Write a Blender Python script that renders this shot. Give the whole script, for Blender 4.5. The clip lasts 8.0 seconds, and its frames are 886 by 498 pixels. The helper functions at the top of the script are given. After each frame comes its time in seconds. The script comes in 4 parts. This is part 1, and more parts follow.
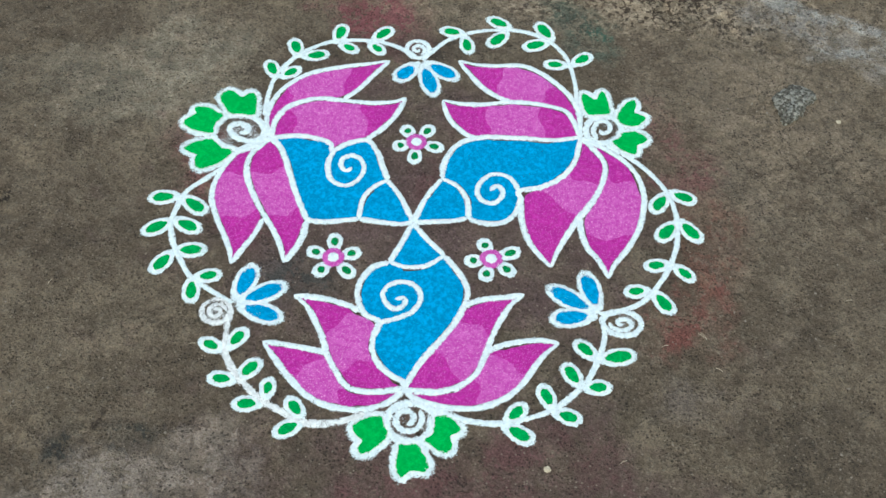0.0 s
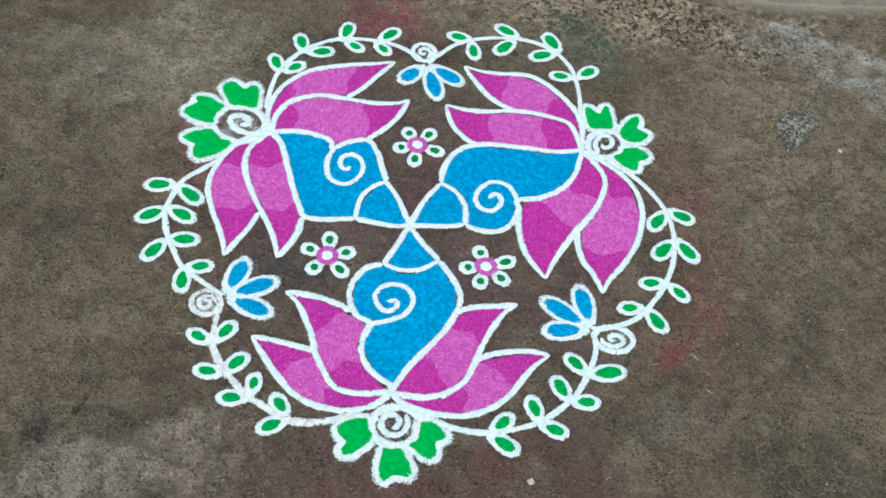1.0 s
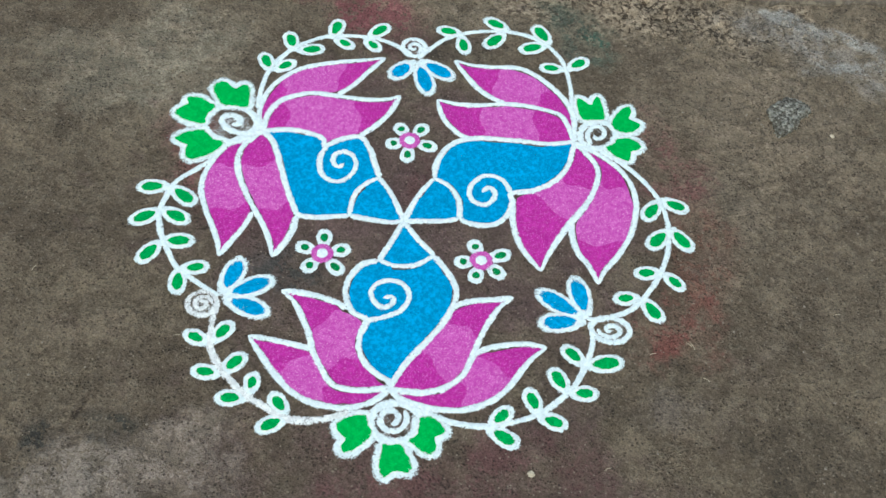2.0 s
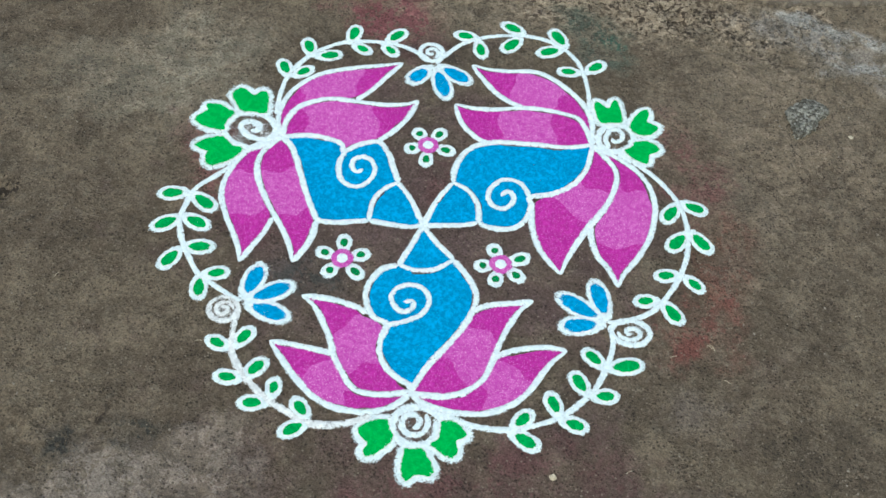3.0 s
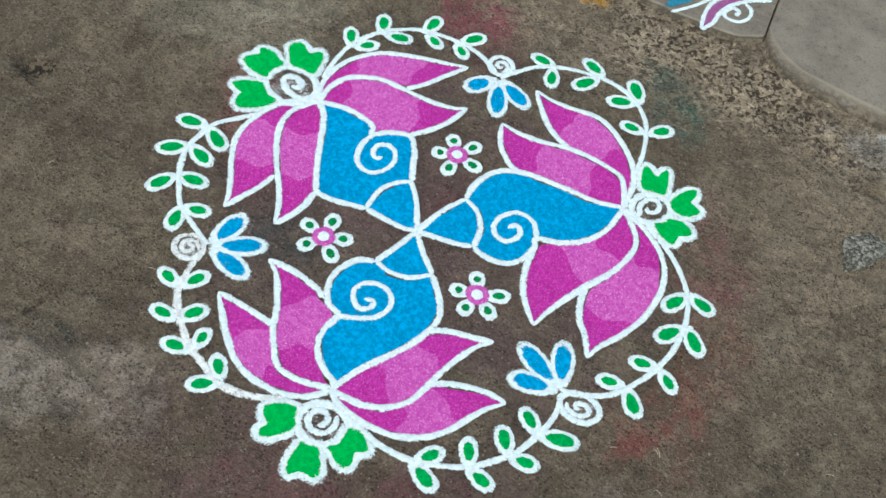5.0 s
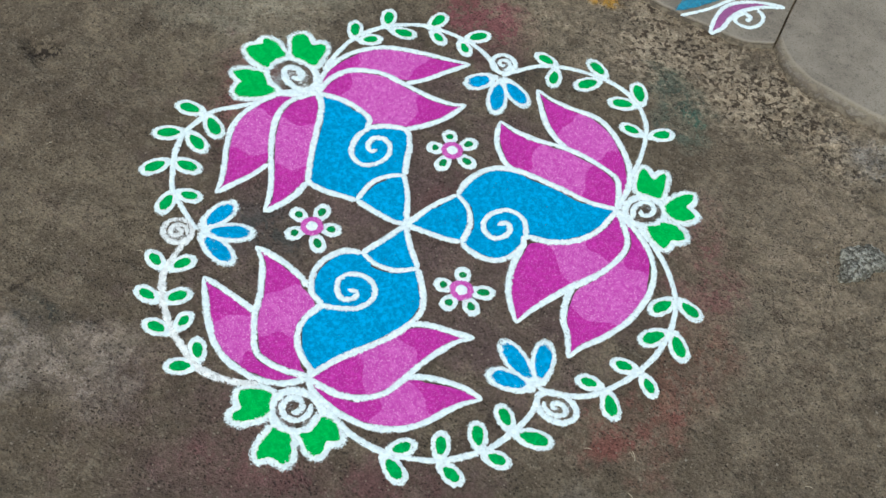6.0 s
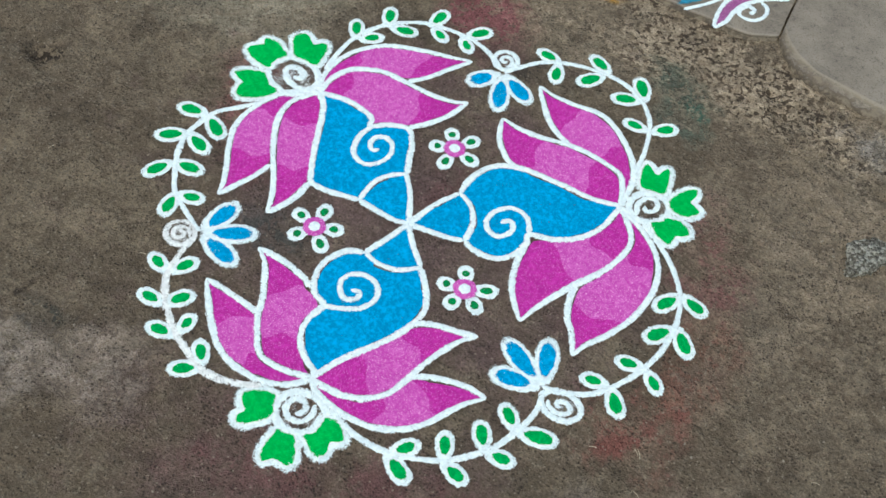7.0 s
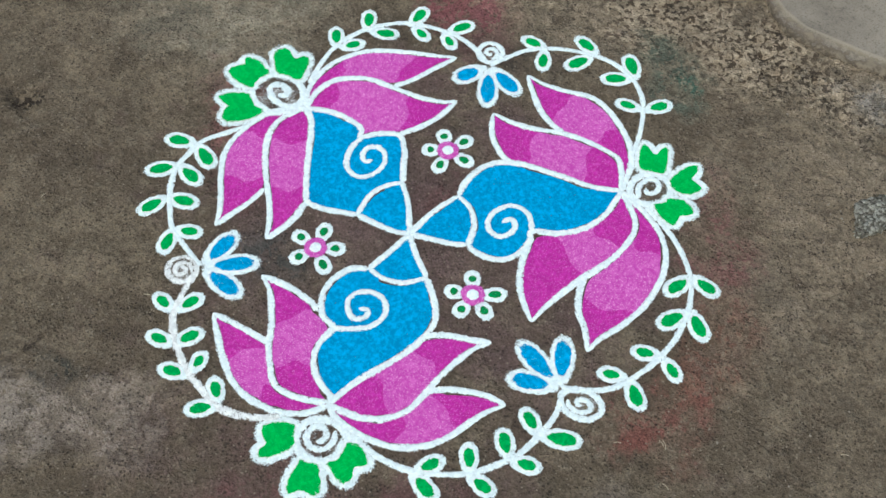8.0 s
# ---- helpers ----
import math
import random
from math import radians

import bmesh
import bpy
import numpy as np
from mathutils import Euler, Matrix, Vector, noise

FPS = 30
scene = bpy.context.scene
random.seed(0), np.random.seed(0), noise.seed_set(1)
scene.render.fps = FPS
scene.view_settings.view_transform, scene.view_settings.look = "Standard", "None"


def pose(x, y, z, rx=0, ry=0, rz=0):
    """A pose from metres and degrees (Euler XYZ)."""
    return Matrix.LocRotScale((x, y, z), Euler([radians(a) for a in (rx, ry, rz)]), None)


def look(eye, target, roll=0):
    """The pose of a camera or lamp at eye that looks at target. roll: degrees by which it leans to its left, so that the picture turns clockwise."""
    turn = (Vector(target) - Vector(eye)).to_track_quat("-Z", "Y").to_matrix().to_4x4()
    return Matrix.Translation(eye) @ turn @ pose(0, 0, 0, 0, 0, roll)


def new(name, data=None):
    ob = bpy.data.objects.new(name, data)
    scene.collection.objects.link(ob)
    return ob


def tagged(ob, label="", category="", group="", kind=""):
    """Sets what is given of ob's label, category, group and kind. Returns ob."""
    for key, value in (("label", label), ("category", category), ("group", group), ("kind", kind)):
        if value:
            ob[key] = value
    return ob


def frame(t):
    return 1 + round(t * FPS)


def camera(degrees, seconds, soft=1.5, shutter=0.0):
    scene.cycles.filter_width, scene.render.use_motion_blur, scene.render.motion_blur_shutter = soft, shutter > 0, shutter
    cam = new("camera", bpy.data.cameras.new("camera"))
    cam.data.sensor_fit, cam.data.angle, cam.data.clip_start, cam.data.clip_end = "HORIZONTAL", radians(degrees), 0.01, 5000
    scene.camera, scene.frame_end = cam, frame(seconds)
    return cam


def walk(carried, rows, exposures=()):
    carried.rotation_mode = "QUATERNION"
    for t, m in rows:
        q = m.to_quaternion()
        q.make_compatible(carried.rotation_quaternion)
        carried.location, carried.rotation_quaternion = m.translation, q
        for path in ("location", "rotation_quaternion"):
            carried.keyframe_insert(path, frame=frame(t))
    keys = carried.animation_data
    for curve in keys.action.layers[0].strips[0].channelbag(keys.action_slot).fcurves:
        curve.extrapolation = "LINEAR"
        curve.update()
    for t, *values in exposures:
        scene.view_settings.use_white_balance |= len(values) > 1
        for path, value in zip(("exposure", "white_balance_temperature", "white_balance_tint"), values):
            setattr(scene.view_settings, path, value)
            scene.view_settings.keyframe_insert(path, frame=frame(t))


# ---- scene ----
cam = camera(42.88, 8.0)
PATH = [
    (0, (0.0308, -1.1082, 1.5155), (0.0504, -0.0134, -0.0500), 4.15),
    (0.2, (0.0254, -1.1100, 1.5091), (0.0619, 0.0111, -0.0500), 6.20),
    (0.5, (0.0210, -1.1041, 1.5046), (0.0743, 0.0152, -0.0500), 8.85),
    (1, (0.0166, -1.1055, 1.5003), (0.0582, -0.0021, -0.0500), 8.53),
    (2.5, (0.0185, -1.1042, 1.5040), (0.0653, -0.0112, -0.0500), 6.82),
    (3, (0.0088, -1.1083, 1.5049), (0.0346, -0.0065, -0.0500), 6.06),
    (3.5, (0.0143, -1.1057, 1.5060), (0.0507, -0.0057, -0.0500), 6.19),
    (4, (0.0213, -1.0979, 1.5018), (0.0515, -0.0019, -0.0500), 6.99),
    (4.2, (0.0324, -1.0844, 1.4959), (0.0419, 0.0041, -0.0500), 8.28),
    (5.3, (0.3437, -0.9760, 1.4595), (0.0524, 0.0094, -0.0500), 13.34),
    (5.5, (0.3618, -0.9706, 1.4591), (0.0575, 0.0019, -0.0500), 13.02),
    (6, (0.3687, -0.9678, 1.4665), (0.0591, 0.0236, -0.0500), 11.35),
    (6.5, (0.3668, -0.9656, 1.4670), (0.0593, 0.0157, -0.0500), 10.84),
    (7, (0.3786, -0.9520, 1.4697), (0.0557, 0.0184, -0.0500), 9.81),
    (7.3, (0.3880, -0.9446, 1.4755), (0.0709, -0.0442, -0.0500), 7.89),
    (7.5, (0.3881, -0.9387, 1.4816), (0.0573, -0.0658, -0.0500), 5.47),
    (7.7, (0.3760, -0.9223, 1.4962), (0.0647, -0.0658, -0.0500), 5.17),
    (7.8, (0.3652, -0.9094, 1.5029), (0.0580, -0.0415, -0.0500), 4.88),
    (8, (0.3619, -0.8743, 1.5002), (0.0459, 0.0249, -0.0500), 2.76),
]
walk(cam, [(t, look(eye, target, roll)) for t, eye, target, roll in PATH], [(0.0, 0.1, 6200, -4), (4.2, 0.1, 6200, -4), (5.5, 0.1, 6280, -3), (8.0, 0.1, 6320, -2)])

# ---- light: soft overcast daylight on open ground ----
world = bpy.data.worlds.new("overcast_sky")
scene.world = world
world.use_nodes = True
wn, wl = world.node_tree.nodes, world.node_tree.links
sky = wn.new("ShaderNodeTexSky")
sky.sky_type, sky.sun_disc = "NISHITA", False
sky.sun_elevation, sky.sun_rotation = radians(55), radians(200)
sky.dust_density = 4.0
wl.new(sky.outputs["Color"], wn["Background"].inputs["Color"])
wn["Background"].inputs["Strength"].default_value = 0.155
sun_data = bpy.data.lights.new("sun", "SUN")
sun_data.energy, sun_data.angle, sun_data.color = 1.45, radians(25), (1.0, 0.985, 0.93)
sun = new("sun", sun_data)
sun.matrix_basis = look((0.9, -2.4, 4.0), (0, 0, 0))


# ---- materials ----
def node_tools(name):
    mat = bpy.data.materials.new(name)
    mat.use_nodes = True
    n, l = mat.node_tree.nodes, mat.node_tree.links
    return mat, n, l, n["Principled BSDF"]


def coords(n):
    return n.new("ShaderNodeTexCoord").outputs["Object"]


def noise_tex(n, l, vec, scale, detail=4.0, rough=0.6, offset=(0, 0, 0)):
    m = n.new("ShaderNodeMapping")
    m.inputs["Location"].default_value = offset
    m.inputs["Rotation"].default_value = (0.5 + 0.3 * offset[0], 0.7 + 0.2 * offset[1], 0.4 + 0.5 * offset[2])
    l.new(vec, m.inputs["Vector"])
    t = n.new("ShaderNodeTexNoise")
    t.inputs["Scale"].default_value, t.inputs["Detail"].default_value, t.inputs["Roughness"].default_value = scale, detail, rough
    l.new(m.outputs["Vector"], t.inputs["Vector"])
    return t.outputs["Fac"]


def ramp(n, l, value, lo, hi, a=0.0, b=1.0):
    r = n.new("ShaderNodeMapRange")
    r.interpolation_type = "SMOOTHSTEP"
    for key, v in zip(("From Min", "From Max", "To Min", "To Max"), (lo, hi, a, b)):
        r.inputs[key].default_value = v
    l.new(value, r.inputs["Value"])
    return r.outputs["Result"]


def calc(n, l, op, a, b):
    m = n.new("ShaderNodeMath")
    m.operation = op
    for slot, v in ((0, a), (1, b)):
        if isinstance(v, (int, float)):
            m.inputs[slot].default_value = v
        else:
            l.new(v, m.inputs[slot])
    return m.outputs["Value"]


def mix(n, l, fac, a, b):
    m = n.new("ShaderNodeMix")
    m.data_type = "RGBA"
    for key, v in ((0, fac), (6, a), (7, b)):
        if isinstance(v, (int, float)):
            m.inputs[key].default_value = v
        elif isinstance(v, tuple):
            m.inputs[key].default_value = (*v, 1)
        else:
            l.new(v, m.inputs[key])
    return m.outputs[2]


def bump(n, l, bsdf, height, strength, distance):
    b = n.new("ShaderNodeBump")
    b.inputs["Strength"].default_value, b.inputs["Distance"].default_value = strength, distance
    l.new(height, b.inputs["Height"])
    l.new(b.outputs["Normal"], bsdf.inputs["Normal"])


def powder(name, colour, dark, light, gone=0.0, mottle=0.5, reach=1.0):
    """Loose coloured powder: grainy, thinning out to bare ground towards the edge of the stroke (attribute edge) and in patches (gone)."""
    mat, n, l, p = node_tools(name)
    c = coords(n)
    grain = noise_tex(n, l, c, 430, 4, 0.75)
    clump = noise_tex(n, l, c, 130, 4, 0.65, (3, 1, 7))
    patch = noise_tex(n, l, c, 26, 3, 0.6, (1, 5, 2))
    col = mix(n, l, ramp(n, l, clump, 0.40, 0.66), dark, colour)
    col = mix(n, l, calc(n, l, "MULTIPLY", ramp(n, l, patch, 0.5, 0.72), mottle), col, dark)
    col = mix(n, l, calc(n, l, "MULTIPLY", ramp(n, l, grain, 0.54, 0.64), 0.75), col, light)
    l.new(col, p.inputs["Base Color"])
    p.inputs["Roughness"].default_value = 0.95
    p.inputs["Specular IOR Level"].default_value = 0.15
    bump(n, l, p, calc(n, l, "ADD", calc(n, l, "MULTIPLY", grain, 0.5), clump), 0.5, 0.0015)
    at = n.new("ShaderNodeAttribute")
    at.attribute_name = "edge"
    edge = at.outputs["Fac"]
    speck = noise_tex(n, l, c, 420, 3, 0.75, (9, 2, 4))
    wob = noise_tex(n, l, c, 95, 4, 0.7, (2, 8, 5))
    level = calc(n, l, "ADD", calc(n, l, "MULTIPLY", speck, 2.0), calc(n, l, "MULTIPLY", wob, 0.9))
    level = calc(n, l, "SUBTRACT", level, calc(n, l, "MULTIPLY", calc(n, l, "POWER", edge, 2.4), 1.35 * reach))
    level = calc(n, l, "SUBTRACT", level, calc(n, l, "MULTIPLY", patch, gone))
    cover = ramp(n, l, level, 0.80, 0.95)
    clear = n.new("ShaderNodeBsdfTransparent")
    mixer = n.new("ShaderNodeMixShader")
    l.new(cover, mixer.inputs[0])
    l.new(clear.outputs[0], mixer.inputs[1])
    l.new(p.outputs[0], mixer.inputs[2])
    l.new(mixer.outputs[0], n["Material Output"].inputs["Surface"])
    return mat


WHITE = powder("white_powder", (0.735, 0.82, 0.845), (0.60, 0.68, 0.715), (0.86, 0.88, 0.88), 0.32, 0.3)
WORN_WHITE = powder("worn_white_powder", (0.80, 0.82, 0.82), (0.6, 0.61, 0.62), (0.84, 0.86, 0.86), 0.62, 0.3)
FAINT_WHITE = powder("thin_white_dusting", (0.55, 0.56, 0.56), (0.36, 0.35, 0.35), (0.75, 0.77, 0.77), 1.35, 0.3, 0.4)
MAGENTA = powder("dark_magenta_powder", (0.47, 0.026, 0.325), (0.36, 0.014, 0.24), (0.68, 0.20, 0.56), 0.12, 0.6)
PINK = powder("light_magenta_powder", (0.55, 0.11, 0.44), (0.45, 0.05, 0.34), (0.80, 0.42, 0.72), 0.12, 0.6)
BLUE = powder("blue_powder", (0.003, 0.32, 0.66), (0.003, 0.20, 0.42), (0.02, 0.42, 0.74), 0.38, 0.5)
GREEN = powder("green_powder", (0.003, 0.42, 0.07), (0.004, 0.31, 0.05), (0.03, 0.5, 0.13), 0.0, 0.4)
VINE_GREEN = powder("vine_green_powder", (0.004, 0.36, 0.075), (0.006, 0.24, 0.05), (0.03, 0.46, 0.14), 0.1, 0.6)
FADED_MAGENTA = powder("faded_magenta_powder", (0.33, 0.10, 0.28), (0.24, 0.07, 0.2), (0.45, 0.25, 0.4), 0.4, 0.6)
FADED_BLUE = powder("faded_blue_powder", (0.03, 0.24, 0.38), (0.03, 0.15, 0.24), (0.1, 0.34, 0.46), 0.5, 0.7)
LEAF_GREEN = powder("thin_green_powder", (0.006, 0.25, 0.065), (0.008, 0.14, 0.04), (0.04, 0.34, 0.12), 0.3, 0.6)


def ground_material():
    """Old trodden cement and earth with worn aggregate, damp dark patches, pale scuffs and dust of earlier powders."""
    mat, n, l, p = node_tools("worn_cement_ground")
    c = coords(n)
    broad = noise_tex(n, l, c, 3.2, 5, 0.6)
    mid = noise_tex(n, l, c, 14, 6, 0.68, (4, 2, 0))
    fine = noise_tex(n, l, c, 75, 6, 0.72, (1, 7, 3))
    grit = noise_tex(n, l, c, 320, 4, 0.7, (6, 3, 1))
    col = mix(n, l, ramp(n, l, broad, 0.44, 0.56), (0.132, 0.101, 0.070), (0.166, 0.129, 0.089))
    col = mix(n, l, ramp(n, l, mid, 0.50, 0.56, 0, 0.25), col, (0.20, 0.158, 0.112))
    col = mix(n, l, ramp(n, l, mid, 0.48, 0.43, 0, 0.25), col, (0.078, 0.060, 0.046))
    col = mix(n, l, ramp(n, l, fine, 0.53, 0.60, 0, 0.22), col, (0.22, 0.185, 0.145))
    col = mix(n, l, ramp(n, l, fine, 0.46, 0.40, 0, 0.22), col, (0.05, 0.038, 0.03))
    sep = n.new("ShaderNodeSeparateXYZ")
    l.new(c, sep.inputs[0])
    wobble = calc(n, l, "MULTIPLY", calc(n, l, "SUBTRACT", noise_tex(n, l, c, 9, 6, 0.7, (8, 8, 1)), 0.5), 2.6)

    def spot(x, y, rx, ry, turn, soft=0.5):
        ca, sa = math.cos(radians(turn)), math.sin(radians(turn))
        dx, dy = calc(n, l, "SUBTRACT", sep.outputs[0], x), calc(n, l, "SUBTRACT", sep.outputs[1], y)
        u = calc(n, l, "ADD", calc(n, l, "MULTIPLY", dx, ca / rx), calc(n, l, "MULTIPLY", dy, sa / rx))
        v = calc(n, l, "ADD", calc(n, l, "MULTIPLY", dx, -sa / ry), calc(n, l, "MULTIPLY", dy, ca / ry))
        d = calc(n, l, "SQRT", calc(n, l, "ADD", calc(n, l, "MULTIPLY", u, u), calc(n, l, "MULTIPLY", v, v)), 0)
        return ramp(n, l, calc(n, l, "ADD", d, wobble), 1.0, 1.0 - soft, 0, 1)

    # exposed pale aggregate with dark pits towards the slab, pale scuffs elsewhere
    rough = spot(0.42, 0.60, 0.60, 0.24, -8, 0.8)
    rough = calc(n, l, "MAXIMUM", rough, calc(n, l, "MULTIPLY", spot(0.62, 0.26, 0.30, 0.40, 0, 0.8), 0.5))
    rough = calc(n, l, "MAXIMUM", rough, calc(n, l, "MULTIPLY", spot(-0.45, 0.36, 0.30, 0.16, 30, 0.8), 0.6))
    rough = calc(n, l, "MAXIMUM", rough, calc(n, l, "MULTIPLY", spot(0.1, 0.56, 0.40, 0.12, 0, 0.8), 0.7))
    gaps = noise_tex(n, l, c, 102, 2.0, 0.5, (4, 4, 9))
    pit = calc(n, l, "MULTIPLY", ramp(n, l, gaps, 0.466, 0.440), calc(n, l, "POWER", rough, 0.8))
    pale = mix(n, l, ramp(n, l, fine, 0.42, 0.60), (0.265, 0.205, 0.143), (0.40, 0.32, 0.23))
    col = mix(n, l, calc(n, l, "MULTIPLY", rough, 0.9), col, pale)
    col = mix(n, l, calc(n, l, "MULTIPLY", calc(n, l, "MULTIPLY", pit, rough), 0.9), col, (0.058, 0.040, 0.027))
    speckle = noise_tex(n, l, c, 190, 5, 0.72, (2, 6, 6))
    ragged = noise_tex(n, l, c, 120, 4, 0.65, (5, 1, 2))
    fleck = calc(n, l, "ADD", noise_tex(n, l, c, 24, 6, 0.58, (3, 5, 8)), calc(n, l, "MULTIPLY", calc(n, l, "SUBTRACT", ragged, 0.5), 0.55))
    STAINS = (
        # x, y, radius along, radius across, turn, colour, strength
        (0.0, 0.0, 0.50, 0.50, 0, (0.128, 0.084, 0.077), 0.95),
        (0.08, -0.48, 0.56, 0.17, 0, (0.126, 0.084, 0.072), 0.9),
        (-0.45, 0.31, 0.24, 0.17, 40, (0.27, 0.232, 0.172), 0.9),
        (-0.64, 0.28, 0.20, 0.15, 10, (0.20, 0.168, 0.124), 0.75),
        (-0.38, -0.49, 0.26, 0.09, 8, (0.29, 0.24, 0.20), 0.85),
        (-0.30, -0.43, 0.13, 0.05, 40, (0.29, 0.235, 0.19), 0.85),
        (-0.56, -0.53, 0.14, 0.07, -10, (0.31, 0.255, 0.21), 0.95),
        (-0.388, -0.408, 0.060, 0.040, 10, (0.055, 0.053, 0.045), 0.9),
        (-0.490, -0.445, 0.055, 0.030, 60, (0.05, 0.048, 0.042), 0.9),
        (-0.445, -0.395, 0.045, 0.008, 70, (0.045, 0.033, 0.025), 0.9),
        (-0.60, 0.60, 0.30, 0.08, 10, (0.30, 0.28, 0.25), 0.7),
        (0.75, 0.50, 0.30, 0.07, -28, (0.31, 0.28, 0.25), 0.75),
        (0.73, -0.08, 0.26, 0.20, 10, (0.19, 0.150, 0.108), 0.35),
        (0.58, 0.27, 0.16, 0.13, 0, (0.23, 0.175, 0.12), 0.6),
        (0.60, 0.34, 0.28, 0.18, -10, (0.22, 0.175, 0.128), 0.6),
        (0.56, 0.10, 0.10, 0.14, 0, (0.195, 0.155, 0.115), 0.6),
        (0.42, -0.30, 0.10, 0.07, 20, (0.22, 0.18, 0.155), 0.4),
        (0.62, -0.40, 0.20, 0.12, 0, (0.075, 0.058, 0.042), 0.7),
        (0.077, 0.655, 0.05, 0.022, 10, (0.42, 0.22, 0.03), 0.9),
        (-0.10, 0.48, 0.16, 0.11, -20, (0.25, 0.075, 0.09), 0.75),
        (-0.36, 0.08, 0.08, 0.17, 30, (0.22, 0.085, 0.088), 0.65),
        (0.31, 0.47, 0.13, 0.07, -50, (0.10, 0.125, 0.095), 0.85),
        (0.335, 0.465, 0.05, 0.025, -30, (0.055, 0.11, 0.08), 0.8),
        (0.46, 0.17, 0.08, 0.15, 15, (0.22, 0.08, 0.085), 0.6),
        (0.49, -0.02, 0.08, 0.17, -12, (0.19, 0.085, 0.06), 0.6),
        (0.44, -0.17, 0.09, 0.11, -30, (0.21, 0.062, 0.055), 0.65),
        (0.08, -0.45, 0.30, 0.09, 8, (0.15, 0.065, 0.065), 0.6),
        (0.10, 0.12, 0.14, 0.12, 0, (0.14, 0.06, 0.06), 0.55),
        (-0.16, -0.12, 0.10, 0.07, 0, (0.055, 0.07, 0.065), 0.6),
        (0.02, 0.41, 0.18, 0.05, 0, (0.055, 0.048, 0.038), 0.7),
    )
    # the streaks of cement washed down from the slab
    STAINS += tuple((x, y, rx, 0.022, turn, (0.36, 0.34, 0.31), 0.85) for x, y, rx, turn in ((0.68, 0.585, 0.08, -20), (0.75, 0.555, 0.07, -35), (0.755, 0.45, 0.06, 20), (0.84, 0.53, 0.10, -25), (0.82, 0.465, 0.07, 10)))
    for x, y, rx, ry, turn, colour, strength in STAINS:
        k = calc(n, l, "MULTIPLY", spot(x, y, rx, ry, turn, 0.75), ramp(n, l, fleck, 0.485, 0.515, strength * (0.8 if rx >= 0.5 else 0.34), strength))
        col = mix(n, l, k, col, colour)
    # chipped skin, dark pores, loose sand grains and crumbs
    chip = noise_tex(n, l, c, 38, 8, 0.78, (5, 9, 2))
    where = ramp(n, l, noise_tex(n, l, c, 5.5, 4, 0.65, (2, 2, 8)), 0.44, 0.58)
    busy = calc(n, l, "MAXIMUM", calc(n, l, "MULTIPLY", where, 0.35), calc(n, l, "MULTIPLY", rough, 0.85))

    def factor(value, lo, hi, calm, lively):
        """A factor round 1 that swings by calm in smooth places and by lively in busy ones."""
        swing = calc(n, l, "ADD", calm, calc(n, l, "MULTIPLY", busy, lively - calm))
        return calc(n, l, "ADD", 1.0, calc(n, l, "MULTIPLY", swing, ramp(n, l, value, lo, hi, -1.0, 1.0)))

    detail = calc(n, l, "MULTIPLY", factor(chip, 0.44, 0.56, 0.07, 0.11), factor(speckle, 0.43, 0.57, 0.12, 0.14))
    detail = calc(n, l, "MULTIPLY", detail, factor(grit, 0.40, 0.60, 0.18, 0.16))
    # worn skin in plates with crisp edges
    plate = noise_tex(n, l, c, 13, 9, 0.62, (7, 3, 5))
    crust = noise_tex(n, l, c, 31, 7, 0.62, (1, 1, 4))
    detail = calc(n, l, "MULTIPLY", detail, factor(plate, 0.492, 0.508, 0.05, 0.13))
    detail = calc(n, l, "MULTIPLY", detail, factor(crust, 0.478, 0.492, 0.05, 0.12))
    scaled = n.new("ShaderNodeVectorMath")
    scaled.operation = "SCALE"
    l.new(col, scaled.inputs[0])
    l.new(detail, scaled.inputs["Scale"])
    col = scaled.outputs[0]
    # darker specks over the small hole at the far left
    dark_specks = calc(n, l, "MULTIPLY", spot(-0.705, 0.0, 0.055, 0.03, 25, 0.6), ramp(n, l, gaps, 0.52, 0.47))
    col = mix(n, l, calc(n, l, "MULTIPLY", dark_specks, 0.9), col, (0.025, 0.018, 0.014))
    ridge = calc(n, l, "ABSOLUTE", calc(n, l, "SUBTRACT", noise_tex(n, l, c, 10, 6, 0.62, (3, 9, 9)), 0.5), 0)
    # dark cracks in the rough cement
    crack_and_shade = calc(n, l, "MULTIPLY", ramp(n, l, ridge, 0.010, 0.002), calc(n, l, "MULTIPLY", rough, ramp(n, l, broad, 0.45, 0.55)))
    scale_ridge = calc(n, l, "ABSOLUTE", calc(n, l, "SUBTRACT", noise_tex(n, l, c, 21, 5, 0.6, (6, 2, 7)), 0.5), 0)
    plates = calc(n, l, "MAXIMUM", spot(0.62, 0.22, 0.34, 0.30, 0, 0.7), spot(-0.52, 0.40, 0.28, 0.14, 20, 0.7))
    # shade under lifted plate edges, painted as dark lines in the colour
    edge_shade = calc(n, l, "MULTIPLY", plates, calc(n, l, "MULTIPLY", ramp(n, l, scale_ridge, 0.012, 0.003), ramp(n, l, crust, 0.50, 0.54)))
    crack_and_shade = calc(n, l, "MAXIMUM", crack_and_shade, edge_shade)
    col = mix(n, l, calc(n, l, "MULTIPLY", crack_and_shade, 0.85), col, (0.03, 0.022, 0.017))
    pore = n.new("ShaderNodeTexVoronoi")
    pore.inputs["Scale"].default_value = 150
    l.new(c, pore.inputs["Vector"])
    dots = calc(n, l, "MULTIPLY", ramp(n, l, pore.outputs["Distance"], 0.36, 0.22), ramp(n, l, noise_tex(n, l, c, 33, 3, 0.6, (7, 1, 1)), 0.50, 0.56))
